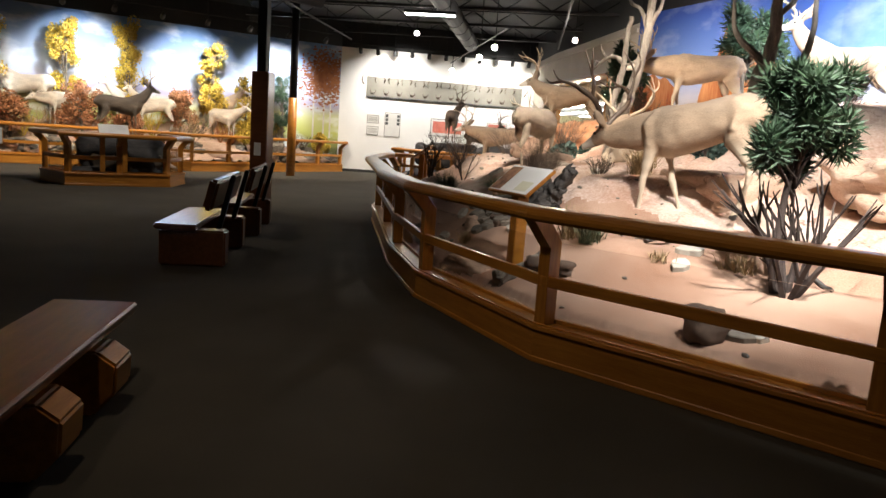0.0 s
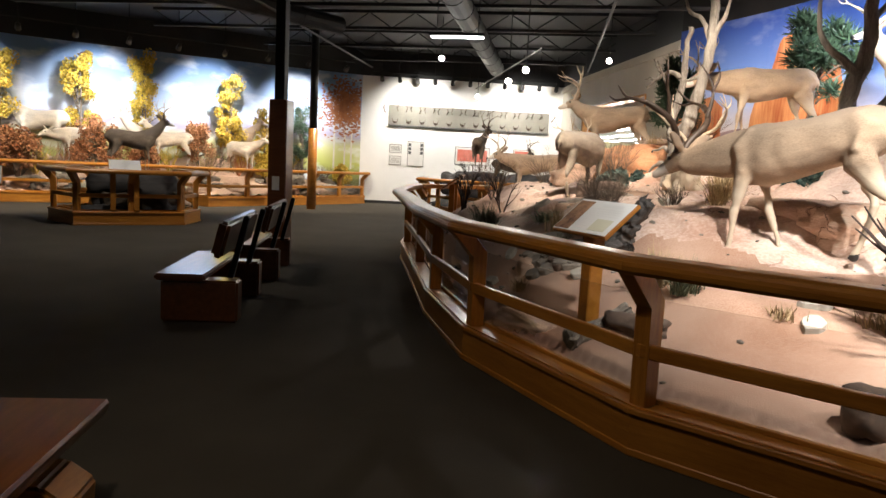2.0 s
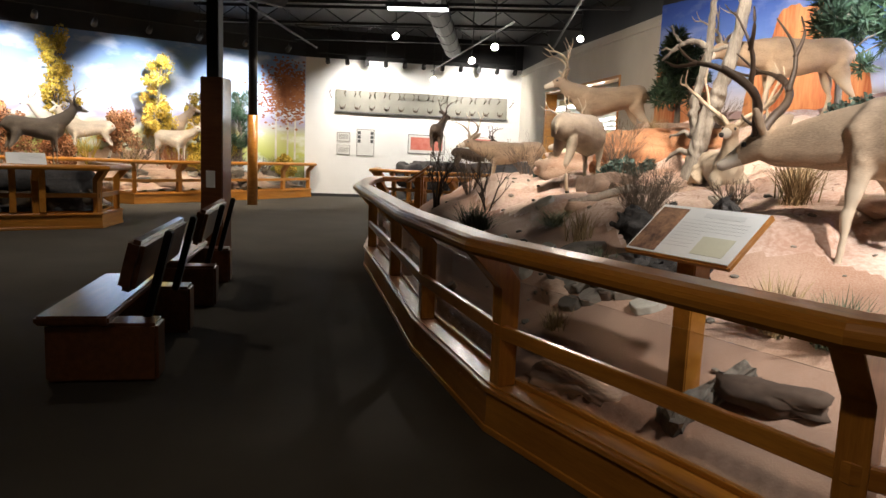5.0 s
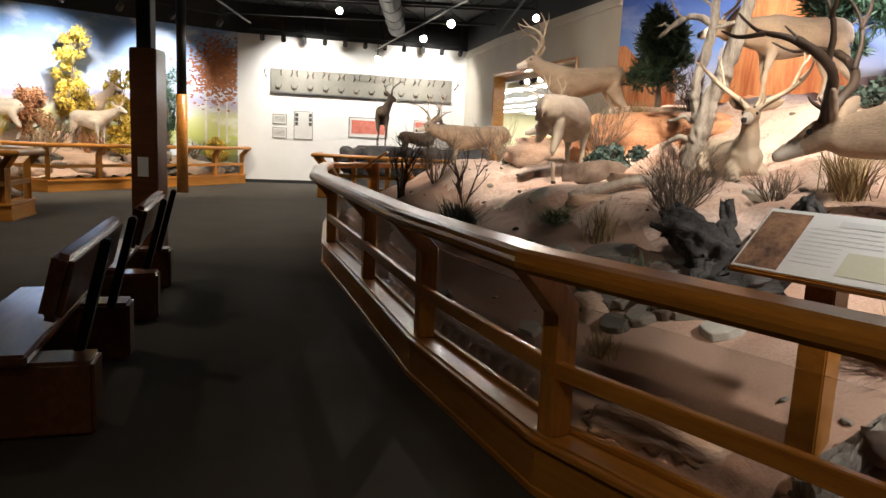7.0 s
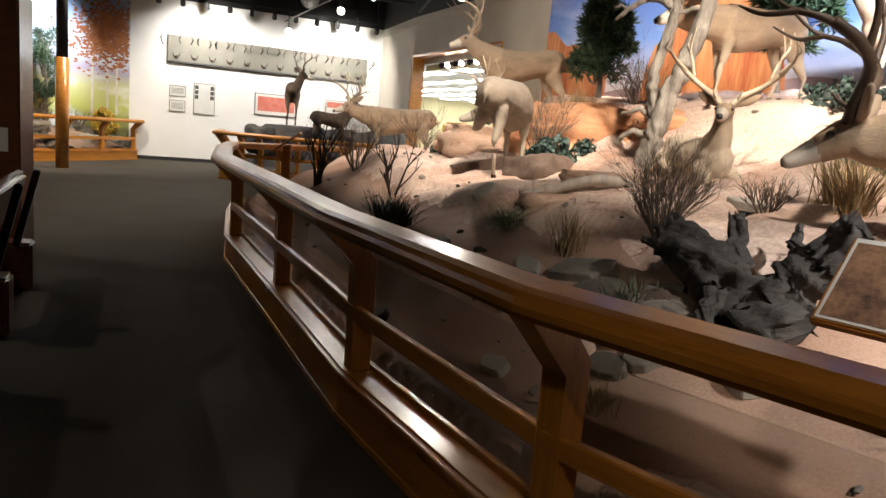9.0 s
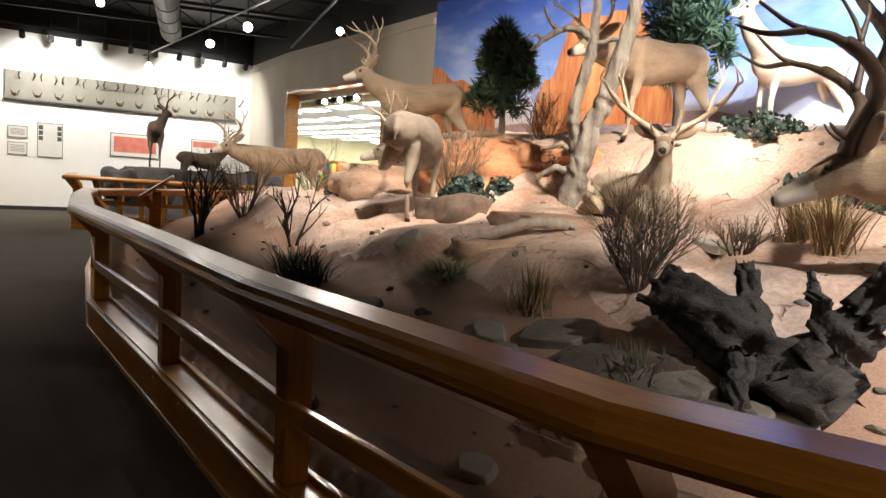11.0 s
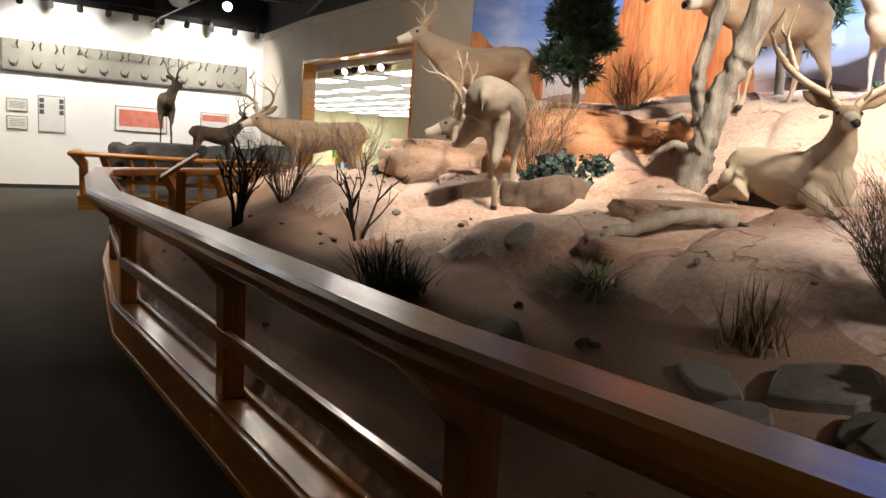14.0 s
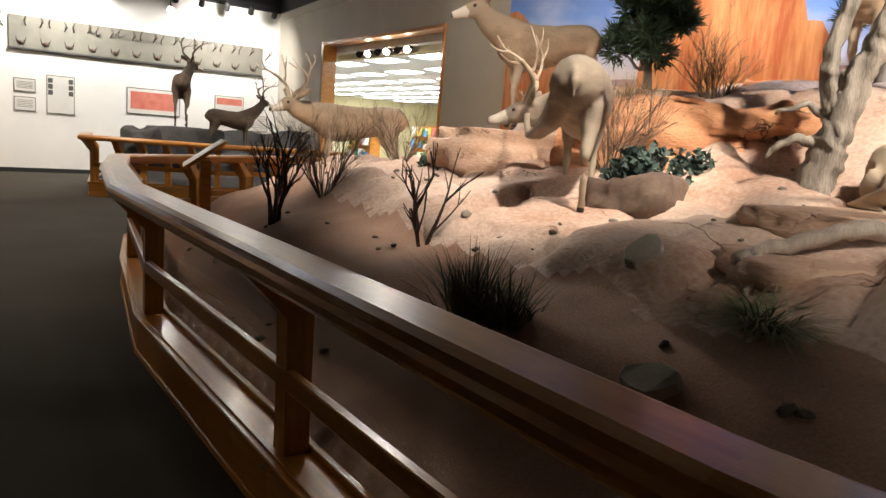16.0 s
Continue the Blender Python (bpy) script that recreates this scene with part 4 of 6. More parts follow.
# driftwood log behind the sign
root = thing("driftwood_log", 2.05, 7.0, 1.0, "dark charred driftwood log with broken upturned ends", "log")
for nm, pts, r0, r1, sd, rg in (
    ("trunk", [(1.66, 7.12, 1.19), (1.74, 6.94, 1.10), (1.85, 6.74, 0.98), (1.97, 6.48, 0.86)], 0.085, 0.16, 1, 0.10),
    ("trunk", [(1.88, 6.62, 0.88), (1.97, 6.56, 1.02), (2.06, 6.49, 1.18), (2.16, 6.42, 1.33)], 0.13, 0.07, 2, 0.12),
    ("stub", [(1.86, 6.72, 0.95), (1.90, 6.84, 1.14), (1.92, 6.93, 1.30)], 0.09, 0.045, 3, 0.05),
    ("stub", [(1.75, 6.70, 0.98), (1.66, 6.62, 0.90), (1.60, 6.50, 0.80)], 0.06, 0.03, 4, 0.05),
    ("splinter", [(2.00, 6.54, 1.05), (2.12, 6.74, 1.20), (2.2, 6.86, 1.28)], 0.05, 0.015, 5, 0.03),
    ("splinter", [(1.74, 6.86, 1.08), (1.66, 6.98, 1.12), (1.56, 7.1, 1.13)], 0.05, 0.015, 6, 0.03),
):
    bm = bmesh.new()
    grooved(bm, [(a + 0.08, b - 0.03, c - 0.02) for a, b, c in pts], r0 * 0.88, r1 * 0.85, sd + 70, 34, 10, 0.6, 0.05, 0.04, rg)
    part(nm, bm, M_LOG, root, smooth=True)
for x, y, l, tr in ((3.1, 5.4, 0.5, 20), (3.9, 4.6, 0.3, -30)):
    bm = bmesh.new()
    c, s = math.cos(radians(tr)) * l / 2, math.sin(radians(tr)) * l / 2
    limb(bm, [(x - c, y - s, ground(x - c, y - s) + 0.02), (x, y, ground(x, y) + 0.05), (x + c, y + s, ground(x + c, y + s) + 0.02)], 0.03, 0.015, l * 9)
    tagged(part("fallen_stick", bm, M_LOG, smooth=True), "short dark fallen stick on the sand", "stick")
BX, BY = 3.10, 4.05
rock("boulder", BX, BY, 0.46, 0.13, 0.11, 0.12, M_BROWNROCK, "brown angular stone standing in the sand", 20, 55, 0.35)
slab(BX + 0.24, BY + 0.02, 0.15, 0.09, M_GREYROCK, 10, 81)
slab(BX + 0.36, BY - 0.02, 0.06, 0.05, M_PALEROCK, 40, 82)
rock("boulder", BX + 0.12, BY + 0.62, 0.58, 0.08, 0.06, 0.05, M_BROWNROCK, "small pitted brown stone in the sand", 0, 56, 0.4)
slab(BX - 0.05, BY + 0.75, 0.10, 0.07, M_PALEROCK, 70, 83)


# ---------- plants ----------
def twigs(bm, base, d, length, r, depth, rnd, spread=0.5, kids=3, lift=0.12):
    pts = [base]
    p, v = base.copy(), d.normalized()
    for k in range(3):
        v = (v + Vector((rnd.uniform(-1, 1), rnd.uniform(-1, 1), rnd.uniform(-0.4, 1) * 0.8)) * lift).normalized()
        p = p + v * length / 3
        pts.append(p)
    tube(bm, pts, [r, r * 0.85, r * 0.7, r * 0.5], 4 if depth else 3)
    if depth:
        for k in range(kids):
            q = pts[rnd.choice((1, 2, 3, 3))]
            w = (v + Vector((rnd.uniform(-1, 1), rnd.uniform(-1, 1), rnd.uniform(-0.5, 0.8))) * spread).normalized()
            twigs(bm, q, w, length * rnd.uniform(0.5, 0.8), r * 0.6, depth - 1, rnd, spread, kids, lift)


def brush(x, y, h, mat, label, seed, stems=9, fan=0.7, depth=3, r=0.011, z=None, kids=3, name="desert_shrub", group="desert shrubs"):
    rnd = random.Random(seed)
    bm = bmesh.new()
    z = ground(x, y) if z is None else z
    for k in range(stems):
        a = rnd.uniform(0, 6.28)
        d = Vector((math.cos(a) * fan * rnd.uniform(0.3, 1), math.sin(a) * fan * rnd.uniform(0.3, 1), 1))
        twigs(bm, Vector((x + math.cos(a) * 0.03, y + math.sin(a) * 0.03, z - 0.03)), d, h * rnd.uniform(0.4, 0.6), r, depth, rnd, 0.55, kids)
    return tagged(part(name, bm, mat), label, "shrub", group)


for x, y, h, mm, lb, sd, st, fan, dp, r, kw in (
    (1.93, 7.5, 0.46, M_TWIG, "large bare grey-brown sagebrush beside the log", 1, 70, 0.75, 3, 0.0032, {}),
    (-0.08, 12.05, 0.68, M_DARKTWIG, "dark bare branching shrub near the railing", 3, 4, 0.35, 3, 0.022, {}),
    (0.35, 12.5, 0.72, M_TWIG, "twiggy brown sagebrush before the deer", 4, 24, 0.8, 3, 0.006, {}),
    (0.68, 10.7, 0.6, M_DARKTWIG, "small dark bare shrub on sandstone", 5, 4, 0.45, 2, 0.014, {}),
    (2.25, 11.2, 0.75, M_TWIG, "grey twiggy sagebrush on the ledge", 6, 22, 0.75, 3, 0.006, {}),
    (3.5, 11.7, 0.62, M_TWIG, "grey twiggy sagebrush below the mural", 7, 22, 0.85, 3, 0.006, dict(z=1.95)),
    (2.6, 7.6, 0.2, M_TWIG, "grey brown brush behind the log", 9, 16, 0.8, 3, 0.006, {}),
    (3.72, 4.45, 0.9, M_DARKTWIG, "dark bare juniper stems fanning from the sand", 10, 8, 0.8, 2, 0.028, {}),
    (5.6, 5.4, 0.7, M_TWIG, "brown twiggy brush on the slope", 11, 16, 0.8, 3, 0.006, {}),
    (1.2, 13.3, 0.6, M_TWIG, "grey twiggy sagebrush below a ledge", 12, 16, 0.8, 3, 0.006, {}),
    (4.9, 7.3, 0.6, M_TWIG, "grey twiggy sagebrush under red rock", 13, 16, 0.8, 3, 0.006, {}),
):
    brush(x, y, h, mm, lb, sd, st, fan, dp, r, **kw)


def tuft(x, y, h, n, mat, label, seed, spread=0.8, w=0.0045, z=None):
    rnd = random.Random(seed)
    bm = bmesh.new()
    z = ground(x, y) if z is None else z
    for k in range(int(n * 1.7)):
        a, s = rnd.uniform(0, 6.28), rnd.uniform(0.15 if spread < 2 else 0.9, spread)
        l = h * rnd.uniform(0.6, 1.1)
        o = Vector((x + rnd.gauss(0, 0.04), y + rnd.gauss(0, 0.04), z - 0.02))
        d = Vector((math.cos(a) * s, math.sin(a) * s, 1)).normalized()
        c = Vector((-math.sin(a), math.cos(a), 0)) * w * rnd.uniform(0.7, 1.2)
        p1 = o + d * l * 0.5
        p2 = o + d * l + Vector((math.cos(a), math.sin(a), -0.6)) * l * 0.18 * s
        v = [bm.verts.new(q) for q in (o - c, o + c, p1 + c * 0.8, p1 - c * 0.8, p2)]
        bm.faces.new(v[:4])
        bm.faces.new((v[3], v[2], v[4]))
    tagged(part("grass_tuft", bm, mat), label, "grass", "grass tufts")


tuft(0.56, 9.5, 0.42, 150, M_GRASS, "dark green spiky yucca tuft", 1, 1.1)
tuft(0.66, 9.3, 0.3, 110, M_GRASS, "dark green spiky yucca tuft", 2, 1.3)
tuft(1.36, 8.6, 0.32, 260, M_PALEGRASS, "grey-green sprawling grass tuft", 3, 3.2)
tuft(1.5, 7.75, 0.3, 60, M_DRYGRASS, "upright dry brown grass tuft", 4, 0.5)
tuft(2.25, 5.55, 0.34, 140, M_DRYGRASS, "pale dry grass tuft by the glass", 5, 0.9)
tuft(2.4, 5.3, 0.3, 120, M_GRASS, "grey-green grass tuft by the glass", 15, 1.0)
tuft(1.25, 6.45, 0.16, 60, M_DRYGRASS, "small russet grass tuft", 6, 0.8)
tuft(1.25, 5.9, 0.15, 60, M_DRYGRASS, "small russet grass tuft", 7, 0.8)
tuft(3.0, 7.4, 0.4, 160, M_DRYGRASS, "dry straw-coloured grass below the deer", 8, 0.8)
tuft(3.1, 7.7, 0.4, 140, M_DRYGRASS, "dry straw-coloured grass behind the log", 9, 0.8)
tuft(2.9, 4.9, 0.12, 50, M_DRYGRASS, "small dry grass tuft on sand", 10, 0.9)
tuft(3.5, 4.9, 0.2, 90, M_DRYGRASS, "dry grass tuft by a stone", 11, 1.0)
tuft(1.55, 6.9, 0.22, 60, M_GRASS, "small dark green tuft by stones", 12, 1.0)
tuft(2.9, 12.0, 0.4, 120, M_DRYGRASS, "dry straw-coloured grass on the ledge", 13, 0.9)


def leaf_crown(bm, centres, n, size, rnd, needle=False):
    """Many small leaves or needle sprays round centres of (point, radius)."""
    for c, r in centres:
        for k in range(n):
            d = Vector((rnd.gauss(0, 1), rnd.gauss(0, 1), rnd.gauss(0, 1)))
            d = d.normalized() * r * rnd.uniform(0.15, 1.0) ** 0.6
            p = Vector(c) + d
            if needle:
                a = (d.normalized() + Vector((rnd.uniform(-1, 1), rnd.uniform(-1, 1), rnd.uniform(-0.3, 1))) * 0.7).normalized() * size * rnd.uniform(1.2, 2.4)
                b = a.cross(Vector((rnd.uniform(-1, 1), rnd.uniform(-1, 1), rnd.uniform(-1, 1)))).normalized() * size * 0.22
            else:
                a = Vector((rnd.uniform(-1, 1), rnd.uniform(-1, 1), rnd.uniform(-1, 1))).normalized() * size
                b = a.cross(Vector((rnd.uniform(-1, 1), rnd.uniform(-1, 1), rnd.uniform(-1, 1)))).normalized() * size * 0.7
            v = [bm.verts.new(p - a * 0.5), bm.verts.new(p + b), bm.verts.new(p + a), bm.verts.new(p - b)]
            bm.faces.new(v)


def tree(name, x, y, z, h, crown_r, mat, label, seed, n=90, size=0.05, needle=False, low=0.35, clumps=26, trunk_r=0.06, wide=1.0, bark=None):
    rnd = random.Random(seed)
    root = thing(name, x, y, z, label, "tree")
    bm = bmesh.new()
    limb(bm, [(x, y, z - 0.1), (x + rnd.uniform(-0.1, 0.1), y, z + h * 0.4), (x + rnd.uniform(-0.1, 0.1), y, z + h * 0.95)], trunk_r, trunk_r * 0.25, seed)
    cent = []
    for k in range(clumps):
        f = low + (1 - low) * rnd.random()
        a = rnd.uniform(0, 6.28)
        rr = crown_r * rnd.uniform(0.25, 1.0) * (1.15 - 0.6 * f) * wide
        c = Vector((x + math.cos(a) * rr, y + math.sin(a) * rr, z + h * f))
        cent.append((c, crown_r * rnd.uniform(0.18, 0.34)))
        limb(bm, [(x, y, z + h * f * 0.75), (x + math.cos(a) * rr * 0.5, y + math.sin(a) * rr * 0.5, z + h * f * 0.9), c], trunk_r * 0.3, 0.006, seed + k, 5, 3)
    part("trunk", bm, bark or M_BARK, root, smooth=True)
    bm = bmesh.new()
    leaf_crown(bm, cent, n, size, rnd, needle)
    part("crown", bm, mat, root)


tree("juniper_tree", 3.68, 4.5, 0.45, 1.68, 0.42, M_NEEDLE, "green juniper with dense needle sprays on bare dark stems", 1, 260, 0.042, True, 0.62, 34, 0.04, bark=M_DARKTWIG)
tree("juniper_tree", 3.15, 12.3, 1.75, 1.55, 0.48, M_NEEDLE, "dark green juniper before the red butte mural", 2, 200, 0.05, True, 0.45, 34, 0.06)
tree("juniper_tree", 5.0, 11.4, 2.15, 1.7, 0.6, M_NEEDLE, "dark green juniper behind the standing deer", 3, 160, 0.06, True, 0.4, 28, 0.06)
tree("juniper_tree", 6.6, 8.2, 2.2, 1.9, 0.7, M_NEEDLE, "green juniper by the blue mural", 4, 150, 0.06, True, 0.3, 26, 0.06)
for x, y, z, r, sd in ((2.36, 10.8, 1.36, 0.25, 1), (4.35, 9.35, 2.0, 0.3, 2), (1.6, 12.9, 1.2, 0.25, 3), (3.9, 8.1, 1.55, 0.24, 4)):
    rnd = random.Random(sd)
    bm = bmesh.new()
    for k in range(8):
        twigs(bm, Vector((x, y, z - 0.15)), Vector((rnd.uniform(-1, 1), rnd.uniform(-1, 1), 0.8)), r, 0.012, 1, rnd)
    root = thing("sage_bush", x, y, z, "low blue-green leafy bush among the rocks", "bush", "sage bushes")
    part("stems", bm, M_DARKTWIG, root)
    bm = bmesh.new()
    leaf_crown(bm, [(Vector((x + rnd.gauss(0, r * 0.5), y + rnd.gauss(0, r * 0.5), z + rnd.uniform(-0.1, r * 0.7))), r * 0.4) for k in range(20)], 110, 0.034, rnd)
    part("leaves", bm, M_TEAL, root)


# ---------- mounted animals ----------
def remeshed(bm, voxel):
    """The union of overlapping closed shapes as one smooth skin."""
    me = bpy.data.meshes.new("skin")
    bm.to_mesh(me)
    bm.free()
    ob = new("skin", me)
    mod = ob.modifiers.new("remesh", "REMESH")
    mod.mode, mod.voxel_size = "VOXEL", voxel
    sm = ob.modifiers.new("smooth", "SMOOTH")
    sm.factor, sm.iterations = 0.5, 4
    dg = bpy.context.evaluated_depsgraph_get()
    out = bpy.data.meshes.new_from_object(ob.evaluated_get(dg))
    bpy.data.objects.remove(ob)
    bpy.data.meshes.remove(me)
    return out


def antlers(bm, base, fwd, up, span, mat, rnd, flare=1.0, sides=(-1, 1)):
    """Mule deer racks: each beam sweeps out and up, forks, and both prongs fork again."""
    side = fwd.cross(up).normalized()
    for s in sides:
        j = rnd.uniform(0.93, 1.07)

        def at(a, b, c):
            return base + fwd * a * span + side * s * b * span * flare + up * c * span * j

        def prong(pts, r0, r1, n=5):
            c = curve_pts(pts, n)
            tube(bm, c, [(r0 + (r1 - r0) * (i / (len(c) - 1))) * span for i in range(len(c))], 8, 0.2, 0.25, s, mat)
            return c

        prong([at(0, 0.05, -0.02), at(-0.06, 0.12, 0.08), at(-0.16, 0.28, 0.20), at(-0.14, 0.42, 0.34), at(-0.06, 0.50, 0.47)], 0.040, 0.028)
        prong([at(-0.03, 0.09, 0.04), at(0.02, 0.12, 0.11), at(0.04, 0.13, 0.17)], 0.018, 0.005)
        prong([at(-0.13, 0.42, 0.36), at(-0.02, 0.52, 0.50), at(0.12, 0.55, 0.62), at(0.22, 0.50, 0.80)], 0.027, 0.006)
        prong([at(0.08, 0.55, 0.58), at(0.22, 0.58, 0.62), at(0.34, 0.52, 0.74)], 0.02, 0.005)
        prong([at(-0.16, 0.34, 0.28), at(-0.24, 0.38, 0.44), at(-0.26, 0.42, 0.62), at(-0.20, 0.38, 0.86)], 0.025, 0.006)
        prong([at(-0.25, 0.40, 0.52), at(-0.34, 0.46, 0.66), at(-0.36, 0.44, 0.80)], 0.02, 0.005)


HEADS = {
    "up": ((0.80, 0, 1.26), (1, 0, -0.22)),
    "alert": ((0.76, 0, 1.09), (1, 0, -0.2)),
    "low": ((0.88, 0, 0.94), (1, 0, -0.25)),
    "level": ((0.98, 0, 1.06), (1, 0, -0.3)),
    "down": ((0.97, 0, 0.79), (0.95, 0, -0.30)),
    "graze": ((1.02, 0, 0.62), (0.75, 0, -0.66)),
    "scratch": ((0.54, 0.50, 0.66), (-0.05, 1, -0.24)),
    "rest": ((0.50, 0, 1.20), (1, 0, -0.12)),
}


def mount(name, x, y, z, heading, coat, label, head="up", rack=0.7, scale=1.0, lying=False, turn=0.0, dark=False, bulk=1.0, voxel=0.022, stride=0.0, seed=0, pitch=0.0, category="deer", flare=1.0):
    """A mounted hoofed animal: hooves at z, heading in degrees from +x; turn swings the head to its left."""
    rnd = random.Random(seed)
    bm = bmesh.new()
    dz = -0.52 if lying else 0.0
    b = bulk
    spine = [(-0.60, 0, 0.87), (-0.57, 0, 0.87), (-0.49, 0, 0.86), (-0.34, 0, 0.85), (-0.14, 0, 0.82), (0.06, 0, 0.79), (0.24, 0, 0.775), (0.38, 0, 0.79), (0.50, 0, 0.82), (0.57, 0, 0.84)]
    rad = [(0.05, 0.06), (0.10, 0.13), (0.145 * b, 0.175), (0.165 * b, 0.185), (0.175 * b, 0.19 * b), (0.185 * b, 0.215 * b), (0.175 * b, 0.235 * b), (0.15 * b, 0.225), (0.105, 0.16), (0.05, 0.08)]
    tube(bm, [(a, c, d + dz) for a, c, d in spine], rad, 20)
    for s in (-1, 1):
        tube(bm, [(-0.36, s * 0.085, 0.98 + dz), (-0.40, s * 0.095, 0.86 + dz), (-0.42, s * 0.10, 0.72 + dz)], [(0.05, 0.08), (0.075, 0.15), (0.05, 0.10)], 12)
        tube(bm, [(0.30, s * 0.075, 0.97 + dz), (0.35, s * 0.105, 0.82 + dz), (0.37, s * 0.10, 0.66 + dz)], [(0.03, 0.06), (0.06, 0.11), (0.045, 0.07)], 12)
    t = radians(turn)
    ne, am = HEADS[head]
    neck_end, aim = Vector(ne) + Vector((0, 0, dz)), Vector(am)
    sw = Matrix.Rotation(t * 0.5, 4, "Z")
    root_p = Vector((0.38, 0, 0.88 + dz))
    neck_end = root_p + sw @ (neck_end - root_p)
    aim = (Matrix.Rotation(t, 4, "Z") @ aim).normalized()
    mid = root_p.lerp(neck_end, 0.5) + Vector((0.05 if head == "scratch" else 0.0, 0, -0.04))
    tube(bm, curve_pts([root_p - Vector((0.14, 0, 0.08)), mid, neck_end], 4), [(0.145, 0.22), (0.14, 0.205), (0.13, 0.19), (0.118, 0.17), (0.105, 0.15), (0.095, 0.135), (0.087, 0.12), (0.08, 0.105), (0.06, 0.07)], 14)
    h0 = neck_end - aim * 0.06 + Vector((0, 0, 0.03))
    side = aim.cross(Vector((0, 0, 1))).normalized()
    up = side.cross(aim).normalized()
    tube(bm, [h0 - aim * 0.03, h0 + aim * 0.02, h0 + aim * 0.09, h0 + aim * 0.15 - up * 0.008, h0 + aim * 0.22 - up * 0.016, h0 + aim * 0.29 - up * 0.022, h0 + aim * 0.345 - up * 0.026, h0 + aim * 0.37 - up * 0.028], [0.05, 0.078, (0.08, 0.088), (0.066, 0.076), (0.046, 0.058), (0.04, 0.046), (0.037, 0.04), 0.02], 14)
    for s in (-1, 1):
        e = h0 + side * s * 0.06 + up * 0.055
        tip = e + (side * s * 0.9 + up * 0.42 - aim * 0.35).normalized() * 0.25
        tube(bm, [e, e.lerp(tip, 0.2), e.lerp(tip, 0.5), e.lerp(tip, 0.8), tip], [(0.024, 0.024), (0.024, 0.045), (0.022, 0.062), (0.02, 0.045), (0.012, 0.014)], 10)
    if lying:
        for s in (-1, 1):
            tube(bm, [(0.35, s * 0.13, 0.20), (0.55, s * 0.16, 0.10), (0.66, s * 0.15, 0.07), (0.42, s * 0.2, 0.05), (0.34, s * 0.2, 0.05)], [0.08, 0.055, 0.04, 0.032, 0.03], 8)
            tube(bm, [(-0.42, s * 0.12, 0.22), (-0.2, s * 0.22, 0.16), (-0.5, s * 0.24, 0.07), (-0.2, s * 0.26, 0.05)], [0.15, 0.1, 0.05, 0.03], 8)
    else:
        for s in (-1, 1):
            f = stride * s
            tube(bm, [(0.35, s * 0.1, 0.78), (0.36 + f * 0.2, s * 0.105, 0.60), (0.37 + f * 0.5, s * 0.10, 0.42), (0.38 + f * 0.55, s * 0.10, 0.37), (0.37 + f * 0.75, s * 0.1, 0.24), (0.37 + f * 0.95, s * 0.1, 0.10), (0.395 + f, s * 0.1, 0.045), (0.42 + f, s * 0.1, 0.0)], [(0.065, 0.1), (0.045, 0.065), 0.034, 0.037, 0.025, 0.024, 0.03, 0.033], 10)
            g = -stride * s
            if head == "scratch" and s == 1:
                tube(bm, [(-0.38, 0.08, 0.82), (-0.26, 0.17, 0.62), (-0.12, 0.27, 0.52), (0.02, 0.36, 0.50), (0.24, 0.42, 0.60), (0.33, 0.44, 0.66)], [(0.07, 0.09), (0.075, 0.10), 0.05, 0.034, 0.025, 0.03], 10)
                continue
            tube(bm, [(-0.38, s * 0.07, 0.84), (-0.39 + g * 0.2, s * 0.10, 0.66), (-0.46 + g * 0.4, s * 0.11, 0.50), (-0.535 + g * 0.7, s * 0.11, 0.375), (-0.51 + g * 0.85, s * 0.105, 0.24), (-0.48 + g, s * 0.105, 0.10), (-0.455 + g, s * 0.105, 0.045), (-0.43 + g, s * 0.105, 0.0)], [(0.06, 0.08), (0.075, 0.125), (0.05, 0.065), 0.036, 0.026, 0.025, 0.031, 0.034], 10)
    tube(bm, [(-0.58, 0, 0.93 + dz), (-0.64, 0, 0.84 + dz), (-0.645, 0, 0.74 + dz)], [0.03, 0.03, 0.014], 8)
    me = remeshed(bm, voxel)
    bm = bmesh.new()
    bm.from_mesh(me)
    bpy.data.meshes.remove(me)
    for v in bm.verts:
        q = v.co * 22
        v.co += v.normal * (0.006 * noise.noise(v.co * 9 + Vector((seed, 0, 0))) + 0.0025 * noise.noise(Vector((q.x * 0.5, q.y, q.z))))
    for f in bm.faces:
        f.material_index = 0
        f.smooth = True
        c = f.calc_center_median()
        if (c - (h0 + aim * 0.375 - up * 0.02)).length < 0.035 or (not lying and c.z < 0.045):
            f.material_index = 2
        elif (c - (h0 + aim * 0.27 - up * 0.02)).length < 0.09:
            f.material_index = 3
    me = bpy.data.meshes.new(name)
    bm.to_mesh(me)
    bm.free()
    for mm in (coat, M_ANTLER, M_HOOF, M_FACE):
        me.materials.append(mm)
    ob = new(name, me)
    ob.matrix_basis = pose(x, y, z, 0, 0, heading) @ pose(0, 0, 0, 0, pitch, 0) @ Matrix.Diagonal((scale, scale, scale, 1))
    PLACED[ob.name] = Matrix.Identity(4)
    for s in (-1, 1):
        own = bmesh.new()
        bmesh.ops.create_icosphere(own, subdivisions=2, radius=0.018)
        own.transform(Matrix.Translation(h0 + aim * 0.13 + side * s * 0.064 + up * 0.028))
        part("eye", own, M_HOOF, ob, "dark glass eye", smooth=True)
        if rack:
            own = bmesh.new()
            antlers(own, h0 + aim * 0.05 + up * 0.07, aim, (up + Vector((0, 0, 0.4))).normalized(), rack, 0, rnd, flare, (s,))
            part("antler", own, M_DARKANTLER if dark else M_ANTLER, ob, "forked antler", smooth=True)
